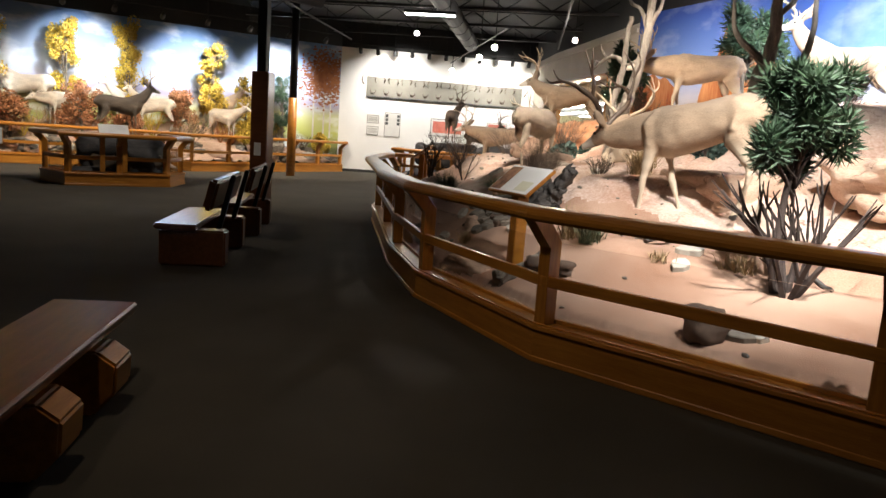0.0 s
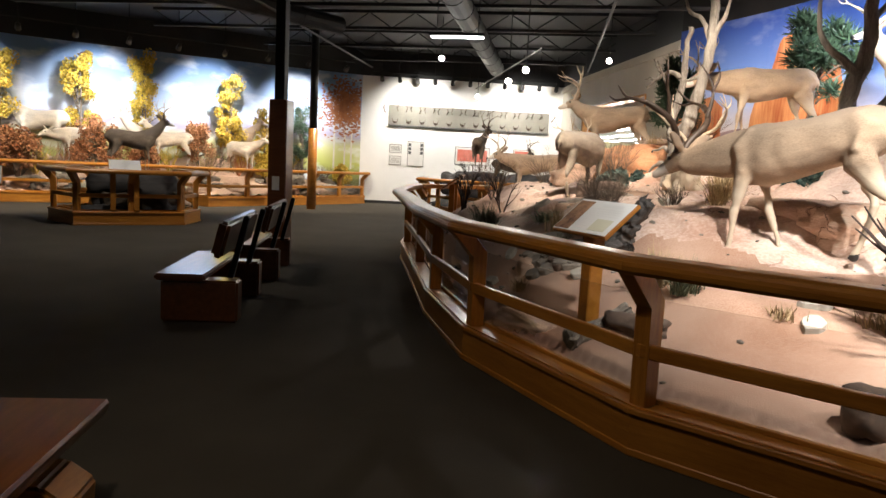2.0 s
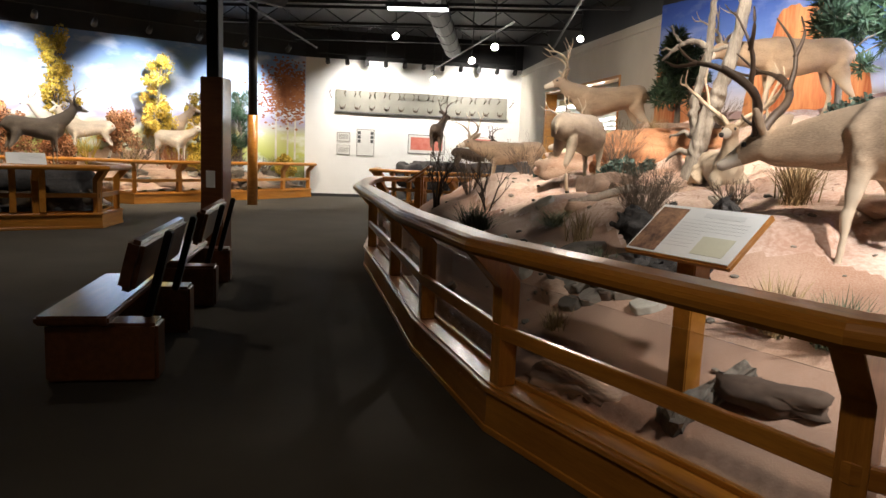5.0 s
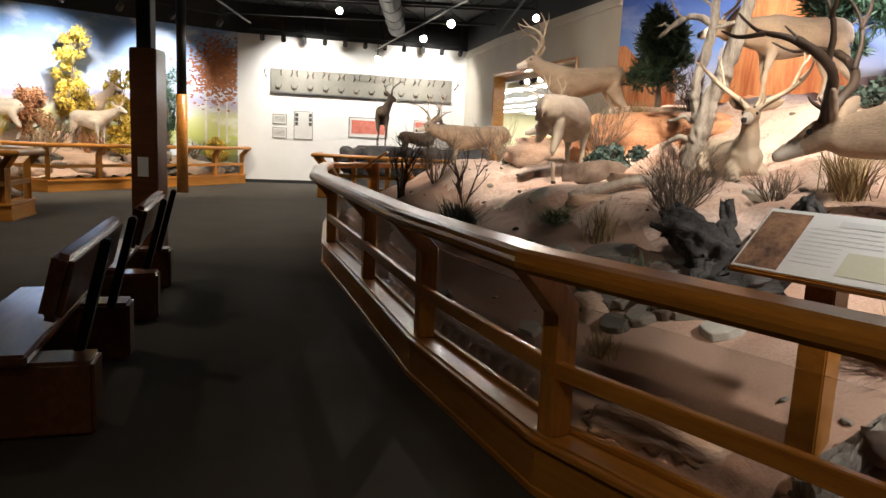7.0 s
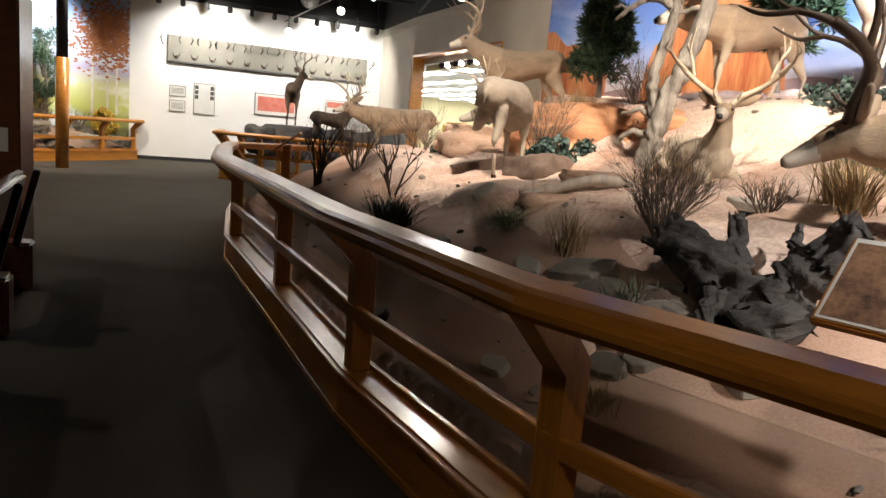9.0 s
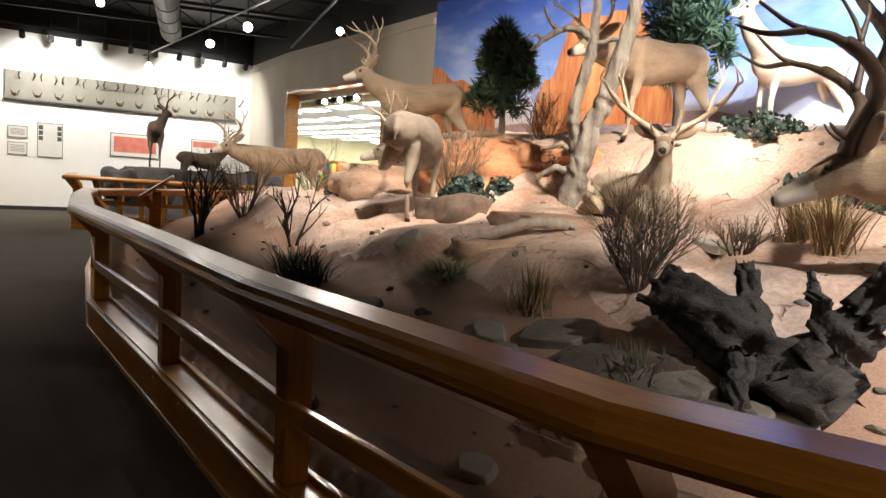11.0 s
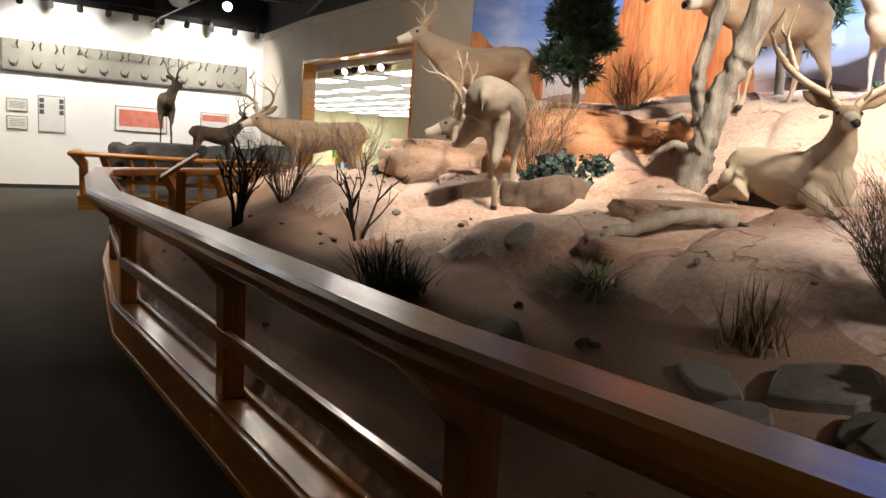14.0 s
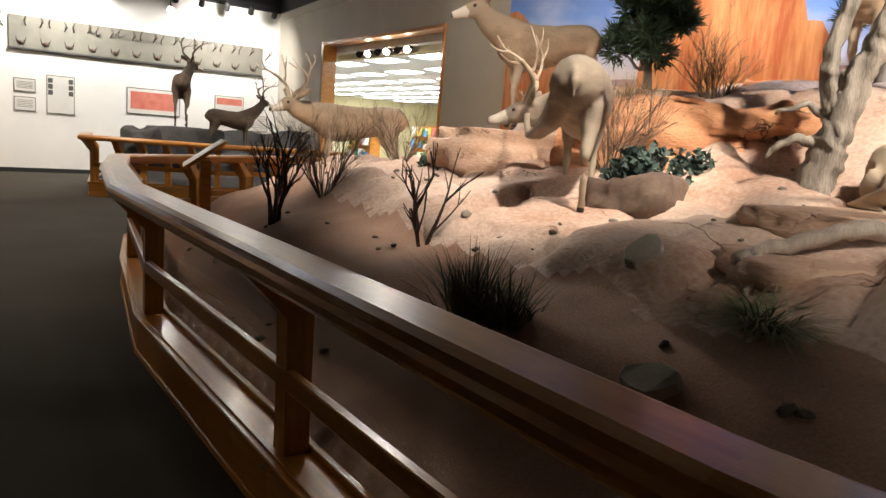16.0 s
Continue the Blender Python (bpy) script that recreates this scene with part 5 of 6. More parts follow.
    return tagged(ob, label, category, "mounted animals")


mount("mounted_deer", 3.40, 6.18, 0.95, 137, M_FUR, "large mounted mule deer buck walking with lowered head and dark antlers", "down", 0.80, 1.08, stride=0.15, dark=True, voxel=0.016, seed=1, pitch=7)
mount("mounted_deer", 1.76, 10.84, 1.15, 56, M_FURGREY, "mounted mule deer buck scratching its chin with a raised hind leg", "scratch", 0.60, 0.92, bulk=1.2, voxel=0.016, seed=2)
mount("mounted_deer", 2.36, 12.55, 1.71, 186, M_FUR, "mounted mule deer buck standing on a ledge, head raised", "alert", 0.66, 0.90, turn=-8, stride=0.1, voxel=0.018, seed=3, pitch=4)
mount("mounted_deer", 0.98, 14.32, 0.94, 176, M_FUR, "mounted mule deer buck with lowered head and large antlers", "low", 0.60, 0.87, turn=35, seed=4)
mount("mounted_deer", 4.18, 10.66, 2.03, 190, M_FUR, "mounted mule deer standing high on a sandstone ledge", "down", 0.5, 1.0, turn=10, stride=0.10, voxel=0.018, seed=5)
mount("mounted_deer", 2.95, 9.14, 1.29, -93, M_FUR, "mounted mule deer buck lying down with wide pale antlers", "rest", 0.72, 0.82, True, turn=-34, voxel=0.018, seed=6, flare=1.3)
mount("mounted_deer", 6.40, 11.15, 2.28, 172, M_FUR, "mounted mule deer buck standing high against the blue mural", "up", 0.7, 1.05, turn=25, seed=7)
mount("mounted_deer", -1.1, 21.6, 1.38, 93, M_FURDARK, "dark mounted deer buck standing on dark rock, seen from behind", "up", 0.62, 0.98, turn=-60, dark=True, voxel=0.03, seed=8)
mount("mounted_deer", -0.15, 21.4, 0.95, 15, M_FURDARK, "dark mounted deer buck with tall antlers on the far platform", "up", 0.62, 0.8, dark=True, voxel=0.03, seed=9)
rock("lava_rock", -1.1, 21.7, 0.97, 0.75, 0.5, 0.5, M_DARKROCK, "dark lava rock mound under the mounted deer", 10, 41, 0.3, 0.75)
rock("lava_rock", -1.75, 21.3, 0.95, 0.35, 0.3, 0.35, M_DARKROCK, "dark lava rock on the platform", 40, 42)
rock("lava_rock", -0.1, 21.5, 0.72, 0.6, 0.4, 0.25, M_DARKROCK, "low dark lava rock on the platform", 0, 43, 0.3, 0.7)
rock("lava_rock", 1.0, 21.7, 0.7, 0.6, 0.4, 0.3, M_DARKROCK, "low dark lava rock on the platform", 30, 44, 0.3)

# autumn display
def bank(x, y):
    d = seg_dist(x, y, AUT)
    return 0.25 + 0.42 * d + 0.16 * noise.noise(Vector((x, y, 1))) * min(1, d * 1.5) + 0.05 * noise.noise(Vector((x * 4, y * 4, 1)))


for x, y, hd, coat, lb, kw in (
    (-8.6, 21.3, -20, M_FURPALE, "cream mounted mountain sheep on the autumn bank", dict(head="level", rack=0.35, bulk=1.1)),
    (-9.2, 22.2, 0, M_FUR, "tan mounted antelope on the autumn bank", dict(head="up", rack=0.3)),
    (-10.4, 20.3, 200, M_FURPALE, "cream mounted mountain goat facing the hall", dict(head="up", rack=0, turn=60)),
    (-11.2, 20.2, 250, M_FURPALE, "cream mounted antelope buck", dict(head="up", rack=0.4)),
    (-12.3, 18.6, 255, M_FURPALE, "pale mounted elk cow on the bank", dict(head="down", rack=0)),
    (-13.3, 18.4, 190, M_FURPALE, "pale mounted elk standing high on the bank", dict(head="up", rack=0.7, scale=1.25)),
    (-14.4, 16.8, 170, M_FURPALE, "pale mounted elk resting", dict(head="level", rack=0.6, scale=1.1)),
    (-7.9, 22.0, -30, M_FURDARK, "dark mounted bear cub on the bank", dict(head="down", rack=0, bulk=1.4, scale=0.7)),
):
    kw = dict(kw)
    mount("mounted_animal", x, y, bank(x, y) + (0.25 if x < -10 else 0.1), hd, coat, lb, voxel=0.034, seed=int(-x * 10), category="animal", **kw)
mount("mounted_elk", -7.45, 13.9, 1.05, 55, M_FURGREY, "grey mounted elk bull on the island display", "up", 0.55, 0.85, voxel=0.034, seed=61, category="animal")
mount("mounted_bison", -7.5, 13.9, 0.2, 25, M_FURDARK, "dark bulky mounted bison inside the island railing", "down", 0, 1.0, True, bulk=1.7, voxel=0.034, seed=62, category="animal")
rock("island_rock", -7.6, 14.2, 0.62, 0.9, 0.6, 0.5, M_DARKROCK, "dark rock mound of the island display", 20, 63, 0.25, 0.85)
for x, y, h, r, mm, lb, sd in (
    (-9.1, 21.6, 3.0, 0.7, M_ASPEN, "yellow autumn aspen", 1), (-8.3, 22.5, 2.4, 0.55, M_ASPEN, "small yellow autumn aspen", 2), (-11.3, 20.2, 3.4, 0.75, M_ASPEN, "tall yellow autumn aspen", 3),
    (-12.6, 19.0, 3.2, 0.8, M_ASPEN, "yellow autumn aspen with gold leaves", 4), (-14.0, 17.6, 3.2, 0.9, M_ASPEN, "yellow autumn aspen", 5), (-6.3, 24.4, 0.85, 0.4, M_ASPEN, "low yellow rabbitbrush", 6),
    (-9.9, 21.0, 1.3, 0.7, M_RUSSET, "russet scrub oak", 7), (-11.9, 18.9, 1.5, 0.9, M_RUSSET, "russet scrub oak", 8), (-13.2, 17.3, 1.3, 0.9, M_RUSSET, "russet scrub oak", 9), (-10.8, 19.4, 0.9, 0.6, M_RUSSET, "low russet scrub oak", 10),
    (-7.4, 23.3, 2.5, 0.5, M_NEEDLE, "dark spruce", 11), (-15.2, 16.0, 3.4, 0.9, M_NEEDLE, "dark spruce at the end of the bank", 12), (-7.9, 21.6, 0.8, 0.5, M_ASPEN, "low gold willow", 13),
):
    tree("aspen_tree" if mm is M_ASPEN else ("oak_shrub" if mm is M_RUSSET else "spruce_tree"), x, y, bank(x, y), h, r, mm, lb + " in the autumn display", sd + 100, 130, 0.045, mm is M_NEEDLE, 0.3, 34, 0.05, 0.85)
rnd = random.Random(77)
for k in range(26):
    i = rnd.choice((0, 1, 3, 3, 4))
    a, b = Vector(AUT[i]), Vector(AUT[i + 1])
    d = (b - a).normalized()
    p = a.lerp(b, rnd.random()) + Vector((-d.y, d.x)) * rnd.uniform(0.3, 1.3)
    s = rnd.uniform(0.12, 0.34)
    rock("bank_rock", p.x, p.y, bank(p.x, p.y), s * 1.3, s, s * 0.6, rnd.choice((M_ROCK, M_GREYROCK, M_PALEROCK)), "weathered rock on the autumn bank", rnd.uniform(0, 180), k + 200, group="bank rocks")

rnd = random.Random(21)
for k in range(22):
    i = rnd.choice((0, 0, 1, 1, 3, 3, 4))
    a, b = Vector(AUT[i]), Vector(AUT[i + 1])
    d = (b - a).normalized()
    p = a.lerp(b, rnd.random()) + Vector((-d.y, d.x)) * rnd.uniform(0.6, 1.9)
    brush(p.x, p.y, rnd.uniform(0.5, 1.2), rnd.choice((M_TWIG, M_RUSSET, M_DRYGRASS, M_ASPEN)), "twiggy autumn scrub on the rocky bank", 500 + k, 14, 0.8, 2, 0.012, bank(p.x, p.y), 3, "autumn_shrub", "autumn shrubs")

# painted shapes on the murals, flat on the wall
def on_wall(line, s):
    for a, b in zip(line, line[1:]):
        a, b = Vector(a), Vector(b)
        l = (b - a).length
        if s <= l:
            d = (b - a) / l
            return a + d * s, Vector((d.y, -d.x))
        s -= l
    return Vector(line[-1]), Vector((d.y, -d.x))


def painted(name, line, s0, s1, z0, fn, mat, label, off):
    bm = bmesh.new()
    n = int((s1 - s0) / 0.08)
    prev = None
    for i in range(n + 1):
        s = s0 + (s1 - s0) * i / n
        p, nr = on_wall(line, s)
        p = p + nr * off
        cur = (bm.verts.new((p.x, p.y, z0)), bm.verts.new((p.x, p.y, max(z0 + 0.01, fn(i / n, s)))))
        if prev:
            bm.faces.new((prev[0], cur[0], cur[1], prev[1]))
        prev = cur
    tagged(part(name, bm, mat), label, "mural", kind="structure")


def mesa(top, shoulder):
    def fn(f, s):
        e = min(f, 1 - f)
        z = shoulder + (top - shoulder) * min(1, max(0, (e - 0.16) / 0.1))
        return (z if e > 0.02 else shoulder * 0.8) * (1 if e > 0.08 else 0.75 + 3 * e) + 0.22 * noise.noise(Vector((s * 2.1, 1, 0))) + 0.09 * noise.noise(Vector((s * 7, 4, 0)))
    return fn


painted("trim_painted_hills", DESERT, 0.0, 17.0, 1.2, lambda f, s: 2.55 + 0.35 * noise.noise(Vector((s * 0.5, 0, 7))), M_HILL, "painted violet hills on the desert mural", 0.004)
painted("trim_painted_butte", DESERT, 0.0, 1.5, 1.2, lambda f, s: 3.55 - f * 0.5 + 0.15 * noise.noise(Vector((s * 3, 0, 0))), M_BUTTE, "painted red cliff on the desert mural", 0.008)
painted("trim_painted_butte", DESERT, 2.2, 4.8, 1.2, mesa(4.2, 3.3), M_BUTTE, "painted red sandstone butte on the desert mural", 0.012)
painted("trim_painted_butte", DESERT, 9.0, 12.5, 1.2, mesa(3.6, 2.9), M_BUTTE, "painted far red butte on the desert mural", 0.012)
L_AUT = sum((Vector(b) - Vector(a)).length for a, b in zip(AUTUMN, AUTUMN[1:]))
rnd = random.Random(3)
bm = bmesh.new()
for k in range(1500):
    s, z = L_AUT - abs(rnd.gauss(0.55, 0.4)) - 0.05, 3.4 + rnd.gauss(0, 0.42)
    if z > 4.5:
        continue
    p, nr = on_wall(AUTUMN, s)
    p = p + nr * (0.006 + 0.003 * rnd.random())
    t = Vector((-nr.y, nr.x, 0)) * rnd.uniform(0.03, 0.07)
    u = Vector((0, 0, rnd.uniform(0.02, 0.05)))
    c = Vector((p.x, p.y, z))
    bm.faces.new([bm.verts.new(c + q) for q in (-t, -u, t, u)])
for s0 in (0.35, 0.6, 1.0):
    p, nr = on_wall(AUTUMN, L_AUT - s0)
    p = p + nr * 0.005
    t = Vector((-nr.y, nr.x, 0)) * 0.035
    bm.faces.new([bm.verts.new(Vector((p.x, p.y, z)) + q) for z, q in ((1.2, -t), (1.2, t), (3.4, t * 0.5), (3.4, -t * 0.5))]).material_index = 1
tagged(part("trim_painted_trees", bm, [M_PAINTTREE, M_PALEROCK]), "painted russet trees at the edge of the autumn mural", "mural", kind="structure")


# ---------- columns ----------
root = thing("column", -2.95, 11.1, 0, "square timber-clad column with a narrower black top", "column")
part("cladding", box(-3.10, 10.95, 0, -2.80, 11.25, 2.42, 0.012), M_DARKWOOD, root, "reddish wood cladding")
part("upper_post", box(-3.04, 11.01, 2.421, -2.88, 11.17, 5.49, 0.008), M_BLACK, root)
part("sign_tag", box(-3.02, 10.942, 1.0, -2.90, 10.948, 1.22), M_SIGNBLUE, root, "small blue-grey notice")
root = thing("column", -5.94, 20.5, 0, "slim round column, wooden below and black above", "column")
bm = bmesh.new()
tube(bm, [(-5.94, 20.5, 0), (-5.94, 20.5, 2.4)], [0.135, 0.135], 20)
part("cladding", bm, M_WOOD, root, smooth=True)
bm = bmesh.new()
tube(bm, [(-5.94, 20.5, 2.401), (-5.94, 20.5, 5.49)], [0.115, 0.115], 20)
part("upper_post", bm, M_BLACK, root, smooth=True)


# ---------- benches ----------
def log_bench(x, y, heading, l, label):
    """A half-log seat on two round slab legs; x, y is the middle."""
    root = thing("log_bench", x, y, 0, label, "bench")
    fr = pose(x, y, 0, 0, 0, heading)
    bm = bmesh.new()
    pr = [(-0.225, 0.45), (-0.235, 0.435)] + [(0.235 * math.cos(math.pi + math.pi * k / 10), 0.42 + 0.10 * math.sin(math.pi + math.pi * k / 10)) for k in range(11)] + [(0.235, 0.435), (0.225, 0.45)]
    ends = [[bm.verts.new(fr @ Vector((s * l / 2, o, z))) for o, z in pr] for s in (-1, 1)]
    n = len(pr)
    for k in range(n):
        bm.faces.new((ends[0][k], ends[0][(k + 1) % n], ends[1][(k + 1) % n], ends[1][k]))
    bm.faces.new(ends[0][::-1])
    bm.faces.new(ends[1])
    part("seat", bm, M_DARKWOOD, root, "glossy half-log seat", frame_at=fr)
    for s in (-1, 1):
        bm = bmesh.new()
        c = s * (l / 2 - 0.5)
        pr2 = [(-0.2, 0.0), (0.2, 0.0), (0.31, 0.12), (0.32, 0.27), (0.22, 0.345), (-0.22, 0.345), (-0.32, 0.27), (-0.31, 0.12)]
        e2 = [[bm.verts.new(fr @ Vector((c + t, o, z))) for o, z in pr2] for t in (-0.13, 0.13)]
        for k in range(8):
            bm.faces.new((e2[0][k], e2[0][(k + 1) % 8], e2[1][(k + 1) % 8], e2[1][k]))
        bm.faces.new(e2[0][::-1])
        bm.faces.new(e2[1])
        bmesh.ops.bevel(bm, geom=bm.edges[:], offset=0.014, segments=2, affect="EDGES")
        part("leg", bm, M_WOOD, root, "round log slab leg", frame_at=fr)
    return root


log_bench(-0.326, 2.248, 106, 1.7, "varnished half-log bench without a back")


def back_bench(x, y, heading, label):
    """A log bench on block legs with a leaning plank back on dark iron straps. Local x runs along the seat, +y is the back side."""
    root = thing("backed_bench", x, y, 0, label, "bench", "backed benches")
    fr = pose(x, y, 0, 0, 0, heading)

    def put(nm, bm, mat, lb=""):
        bm.transform(fr)
        part(nm, bm, mat, root, lb, frame_at=fr)

    put("seat", box(-0.8, -0.42, 0.39, 0.8, 0.02, 0.45, 0.015), M_DARKWOOD, "glossy plank seat")
    for s in (-1, 1):
        put("leg", box(s * 0.62 - 0.12, -0.38, 0, s * 0.62 + 0.12, 0.30, 0.388, 0.02), M_DARKWOOD, "heavy block leg")
        b = box(-0.05, -0.025, 0, 0.05, 0.025, 0.62, 0.01)
        b.transform(Matrix.Translation((s * 0.5, 0.19, 0.37)) @ Matrix.Rotation(radians(-14), 4, "X"))
        put("back_strap", b, M_BLACK, "black back support")
    b = box(-0.8, -0.075, 0, 0.8, 0.03, 0.34, 0.03)
    b.transform(Matrix.Translation((0, 0.135, 0.60)) @ Matrix.Rotation(radians(-14), 4, "X"))
    put("backrest", b, M_DARKWOOD, "glossy leaning plank backrest")
    return root


back_bench(-1.80, 6.95, -74 + 0, "dark varnished log bench with a leaning plank back")
back_bench(-2.35, 9.15, -74, "dark varnished log bench with a leaning plank back beside the column")


# ---------- signs ----------
def lectern(x, y, z, heading, w, d, tilt, label, photo=True, post_z=0.0, postw=0.05, stands=(-0.36, 0.36)):
    """A tilted reading panel on a post: local -y edge is the low, near edge."""
    root = thing("reading_sign", x, y, post_z, label, "sign")
    fr = pose(x, y, z, 0, 0, heading) @ pose(0, 0, 0, tilt, 0, 0)

    def put(nm, bm, mat, lb=""):
        bm.transform(fr)
        part(nm, bm, mat, root, lb, frame_at=fr)

    put("frame", box(-w / 2, -d / 2, -0.03, w / 2, d / 2, 0, 0.006), M_WOOD)
    put("text_panel", box(-w / 2 + 0.01, -d / 2 + 0.01, 0.001, w / 2 - 0.01, d / 2 - 0.01, 0.005), M_SIGNBLUE, "pale printed text panel")
    if photo:
        put("photo", box(-w / 2 + 0.02, -d / 2 + 0.02, 0.006, -w / 2 + 0.02 + w * 0.27, d / 2 - 0.03, 0.0075), M_SIGNTAN, "printed photo of tan grass")
        put("caption_box", box(w * 0.12, -d / 2 + 0.04, 0.006, w / 2 - 0.06, -0.02, 0.0075), M_CAPTION, "yellowish caption box")
    bm = bmesh.new()
    for k in range(9):
        yy = d / 2 - 0.10 - k * (d - 0.15) / 9
        box(-w / 2 + w * 0.33, yy, 0.008, w * (0.08 if k > 3 else 0.42), yy + 0.004, 0.0085, bm=bm)
    box(-w * 0.02, d / 2 - 0.075, 0.008, w * 0.34, d / 2 - 0.045, 0.0085, bm=bm)
    put("print_block", bm, M_PRINT, "lines of small grey print")
    for s in stands:
        bm = box(-postw, -postw, post_z, postw, postw, z - 0.06, 0.006)
        bm.transform(pose(x, y, 0, 0, 0, heading) @ Matrix.Translation((s * w, 0.02, 0)))
        part("post", bm, M_WOOD, root)


lectern(1.774, 5.441, 1.233, -55.4, 0.62, 0.35, 40, "tilted reading sign behind the glass with a photo and small print", True, 0.25, 0.055, (0.0,))
lectern(-0.62, 14.1, 1.22, -88, 0.7, 0.48, 36, "tilted wooden reading sign by the railing corner", False, 0.25)
lectern(-7.05, 9.45, 1.05, 40, 0.75, 0.5, 30, "free-standing tilted sign on a wooden stand", True, 0.0)
lectern(-7.1, 13.15, 1.2, 40, 0.6, 0.35, 35, "small reading sign on the island railing", False, 0.3)


# ---------- white wall ----------
def on_north(x, off, z):
    f = (x - W_A[0]) / (W_B[0] - W_A[0])
    p = Vector(W_A).lerp(Vector(W_B), f) + Vector((mt_n.y, -mt_n.x)) * off
    return Vector((p.x, p.y, z))


mt_n = (Vector(W_B) - Vector(W_A)).normalized()
NORTH = math.degrees(math.atan2(mt_n.y, mt_n.x))


def wall_panel(name, x0, x1, z0, z1, mat, label, category, frame_mat=None, bars=0):
    c = on_north((x0 + x1) / 2, 0, (z0 + z1) / 2)
    w, h = (x1 - x0) / math.cos(radians(NORTH)), z1 - z0
    fr = pose(c.x, c.y, c.z, 0, 0, NORTH)
    root = thing(name, c.x, c.y, c.z, label, category)
    b = box(-w / 2, -0.03, -h / 2, w / 2, -0.002, h / 2, 0.004)
    b.transform(fr)
    part("frame", b, frame_mat or M_INK, root)
    b = box(-w / 2 + 0.02, -0.034, -h / 2 + 0.02, w / 2 - 0.02, -0.031, h / 2 - 0.02)
    b.transform(fr)
    part("print", b, mat, root)
    if bars:
        bm = bmesh.new()
        for k in range(bars):
            z = h / 2 - 0.08 - k * (h - 0.14) / bars
            box(-w / 2 + 0.06, -0.036, z - 0.01, w / 2 - 0.06, -0.0345, z + 0.004, bm=bm)
        bm.transform(fr)
        part("print_block", bm, M_PLAQUE, root)
    return root, fr, w, h


wall_panel("wall_notice", -4.88, -4.45, 1.87, 2.18, M_PAPER, "small framed notice on the white wall", "notice", M_PLAQUE, 5)
wall_panel("wall_notice", -4.88, -4.45, 1.43, 1.76, M_PAPER, "small framed notice on the white wall", "notice", M_PLAQUE, 5)
r3, fr3, w3, h3 = wall_panel("wall_notice", -4.24, -3.66, 1.41, 2.31, M_PAPER, "tall framed panel with rows of small dark photos", "notice", M_PLAQUE, 0)
for s in (-1, 1):
    for k in range(3):
        b = box(s * w3 * 0.36 - 0.05, -0.038, h3 / 2 - 0.18 - k * 0.14, s * w3 * 0.36 + 0.05, -0.0345, h3 / 2 - 0.07 - k * 0.14)
        b.transform(fr3)
        part("photo", b, M_INK, r3, "small dark photo")
r4, fr4, w4, h4 = wall_panel("wall_poster", -2.545, -1.30, 1.556, 2.21, M_PAPER, "framed poster with a faded red picture", "poster")
b = box(-w4 * 0.43, -0.038, -h4 * 0.30, w4 * 0.43, -0.0345, h4 * 0.36)
b.transform(fr4)
part("picture", b, M_RED, r4, "faded red picture")
r5, fr5, w5, h5 = wall_panel("wall_poster", -0.44, 0.315, 1.43, 2.22, M_PAPER, "framed poster with a red band at the top", "poster", M_PLAQUE, 0)
b = box(-w5 * 0.44, -0.038, h5 * 0.2, w5 * 0.44, -0.0345, h5 * 0.42)
b.transform(fr5)
part("red_band", b, M_RED, r5)
wall_panel("wall_notice", 0.34, 0.97, 1.32, 1.76, M_PAPER, "small framed notice near the corner", "notice", M_PLAQUE, 5)
c = on_north(-2.09, 0, 3.23)
fr = pose(c.x, c.y, c.z, 0, 0, NORTH)
wide = (0.77 + 4.96) / math.cos(radians(NORTH))
b = box(-wide / 2, -0.05, -0.36, wide / 2, -0.002, 0.36, 0.006)
b.transform(fr)
tagged(part("antler_board", b, M_PLAQUE, frame_at=fr), "long olive-grey display board fixed high on the white wall", "board")
b = box(-wide / 2, -0.09, -0.40, wide / 2, -0.002, -0.362, 0.004)
b.transform(fr)
tagged(part("board_ledge", b, M_INK, frame_at=fr), "dark ledge strip under the antler board", "ledge")
for k in range(12):
    f = (k + 0.5) / 12
    p = on_north(-4.96 + 5.73 * f, 0.06, 2.98)
    bm = bmesh.new()
    nrm = Vector((mt_n.y, -mt_n.x, 0))
    antlers(bm, p, nrm, Vector((0, 0, 1)), 0.76, 0, random.Random(k))
    own = bmesh.new()
    bmesh.ops.create_icosphere(own, subdivisions=2, radius=0.05)
    merge(bm, own, Matrix.Translation(p))
    tagged(part("antler_trophy", bm, M_DARKANTLER), "dark antlers mounted on the long wall board", "antlers", "antlers on the board")

# ---------- shop beyond the window ----------
d_w = (Vector(W_D) - Vector(W_C)).normalized()
n_w = Vector((-d_w.y, d_w.x))
FRW = Matrix.Translation((W_C[0], W_C[1], 0)) @ Matrix.Rotation(math.atan2(d_w.y, d_w.x), 4, "Z")
LW = (Vector(W_D) - Vector(W_C)).length


def shop(bm):
    bm.transform(FRW)
    return bm


root = thing("window_1", *W_C, 0.95, "wide shop window opening framed in varnished wood", "window", kind="structure")
part("jamb", shop(box(0.0, -0.03, 0.95, 0.12, 0.32, 3.56, 0.006)), M_WOOD, root)
part("jamb", shop(box(LW - 0.06, -0.03, 0.95, LW, 0.32, 3.56, 0.006)), M_WOOD, root)
part("head", shop(box(0.12, -0.03, 3.49, LW - 0.06, 0.32, 3.56, 0.006)), M_WOOD, root)
part("window_sill", shop(box(0.12, -0.06, 0.93, LW - 0.06, 0.34, 0.99, 0.006)), M_WOOD, root)
bm = shop(box(-18.0, 16.0, 0, 6.3, 16.2, 4.2))
tagged(part("wall_shop_back", bm, M_MUSTARD), "mustard back wall of the shop", "wall", kind="structure")
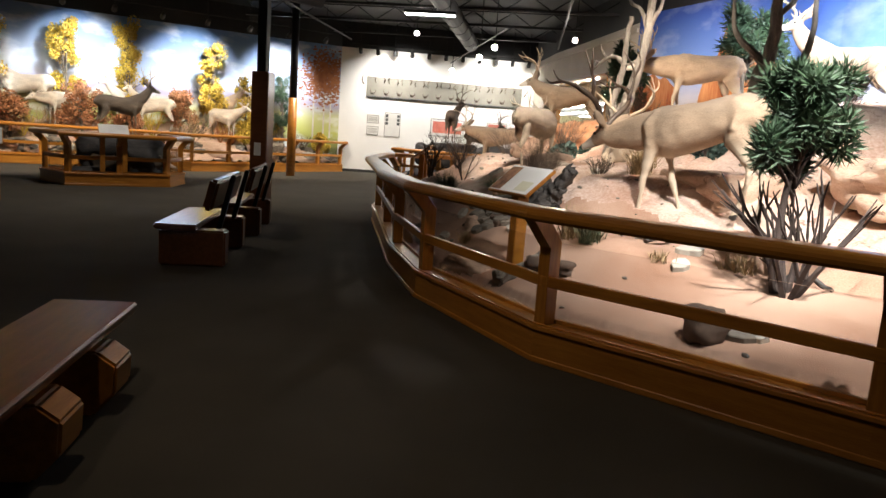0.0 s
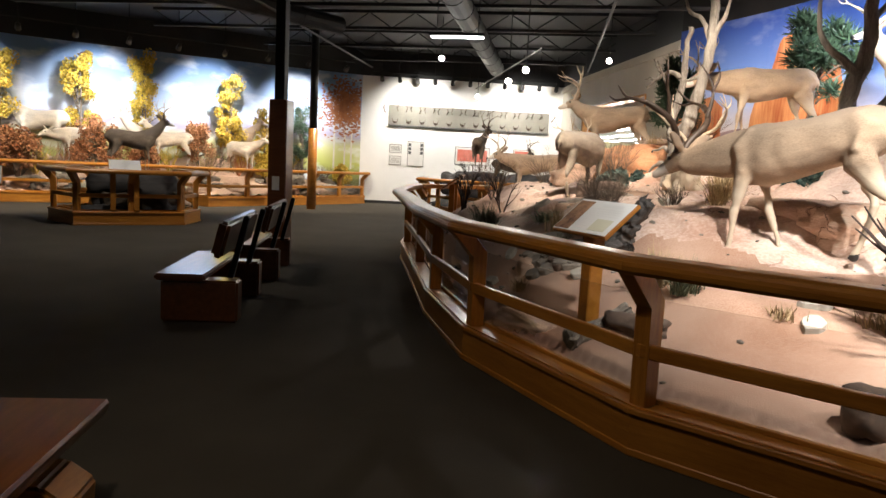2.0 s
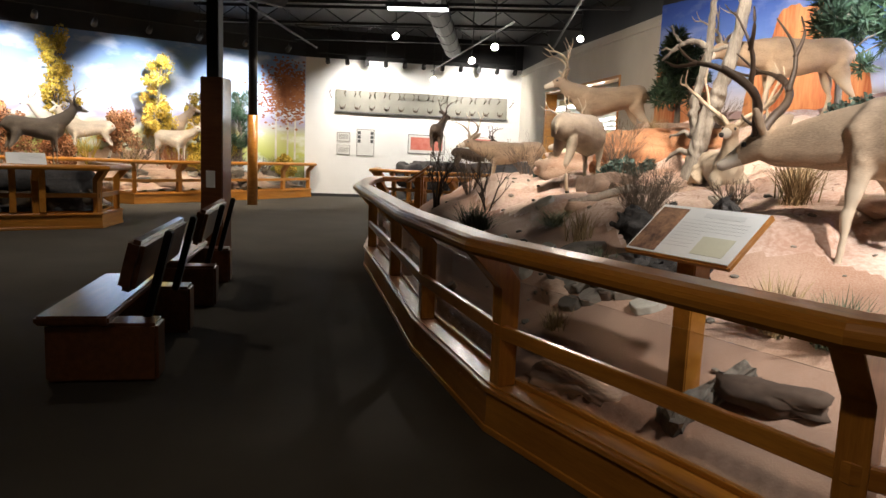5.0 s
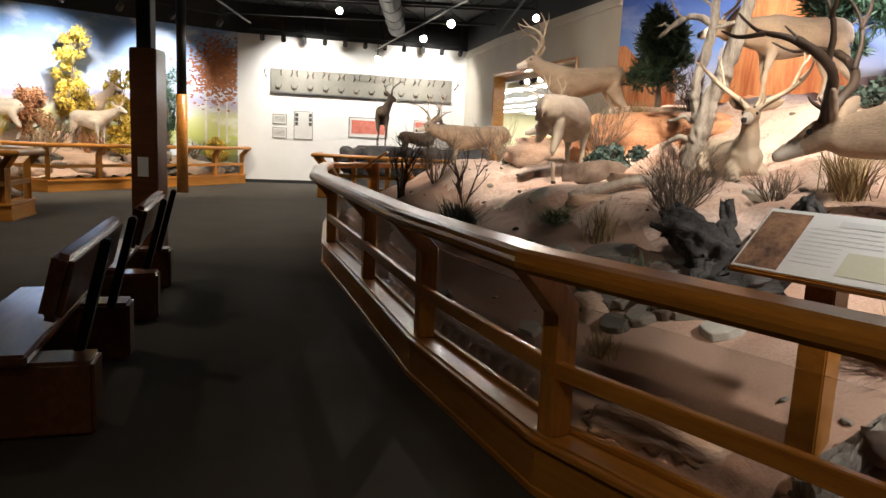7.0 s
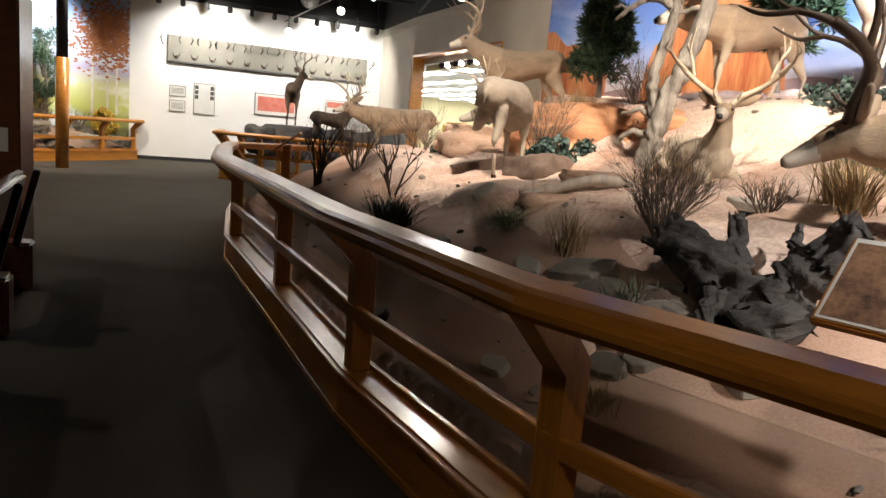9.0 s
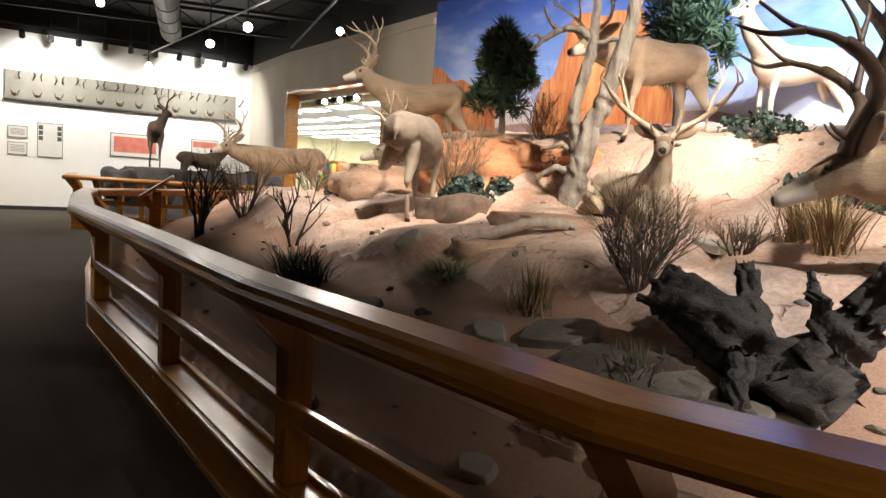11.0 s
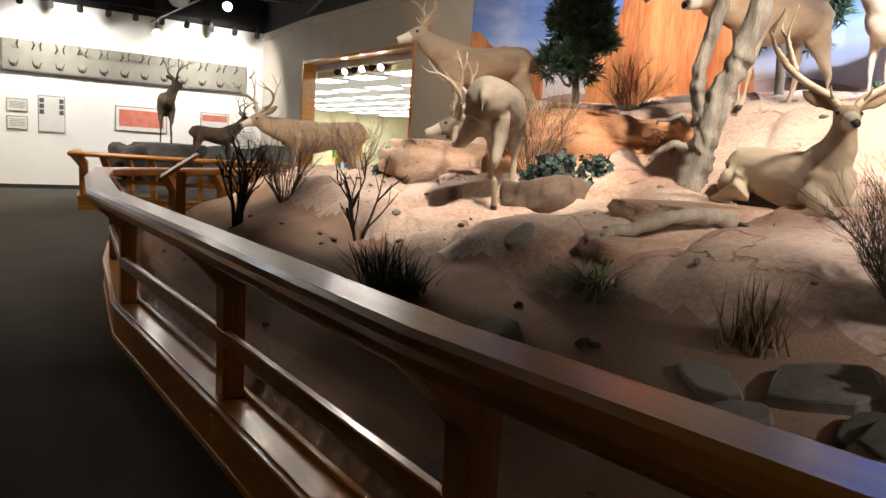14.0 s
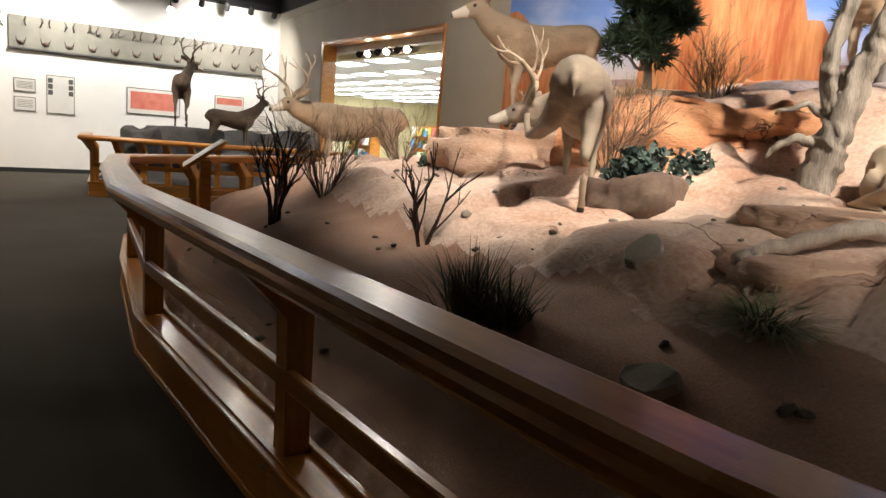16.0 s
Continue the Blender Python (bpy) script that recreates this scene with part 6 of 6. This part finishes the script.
bm = shop(box(-18.2, 0.35, 0, -18.0, 16.2, 4.2))
merge(bm, shop(box(6.3, 0.35, 0, 6.5, 16.2, 4.2)))
tagged(part("wall_shop_sides", bm, M_MUSTARD), "mustard side walls of the shop", "wall", kind="structure")
tagged(part("floor_shop", shop(box(-18.2, 0.33, -0.1, 6.5, 16.2, 0.005)), M_TILE), "pale floor of the shop", "floor", kind="structure")
tagged(part("ceiling_shop", shop(box(-18.2, 0.33, 3.35, 6.5, 16.2, 3.5)), M_TILE), "white tiled ceiling of the shop", "ceiling", kind="structure")
tagged(part("wall_shop_header", shop(box(-0.3, 0.55, 3.22, 6.5, 0.68, 3.8)), M_MUSTARD), "mustard header beam behind the window", "wall", kind="structure")
for i in range(11):
    for j in range(7):
        r = thing("ceiling_panel_light", 0, 0, 0, "bright square ceiling light panel in the shop", "light", "shop ceiling lights")
        x, y = -16.5 + i * 2.1, 1.6 + j * 1.8
        part("frame", shop(box(x - 0.62, y - 0.33, 3.325, x + 0.62, y + 0.33, 3.349, 0.004)), M_WHITE, r)
        part("diffuser", shop(box(x - 0.58, y - 0.29, 3.315, x + 0.58, y + 0.29, 3.324)), M_TUBE, r)
rnd = random.Random(12)
for i in range(7):
    x = -9.5 + i * 1.7
    y = 3.2 + (i % 3) * 1.7
    r = thing("shop_shelf", 0, 0, 0, "wooden shop shelf filled with colourful goods", "shelf", "shop shelves")
    part("case", shop(box(x, y, 0.006, x + 1.2, y + 0.35, 1.9, 0.01)), M_WOOD, r)
    for k in range(4):
        for q in range(5):
            part("package", shop(box(x + 0.06 + q * 0.22, y - 0.16, 0.35 + k * 0.4, x + 0.23 + q * 0.22, y - 0.002, 0.35 + k * 0.4 + rnd.uniform(0.15, 0.33), 0.01)), rnd.choice((M_BLUE, M_GREEN, M_YELLOW, M_RED, M_PAPER)), r)
for k in range(6):
    p = FRW @ Vector((1.1 + k * 0.42, 0.42, 3.30))
    track_lamp(p.x, p.y, p.z, (p.x - 1.2, p.y - 1.6, 2.2), k % 2 == 1, 0.3)
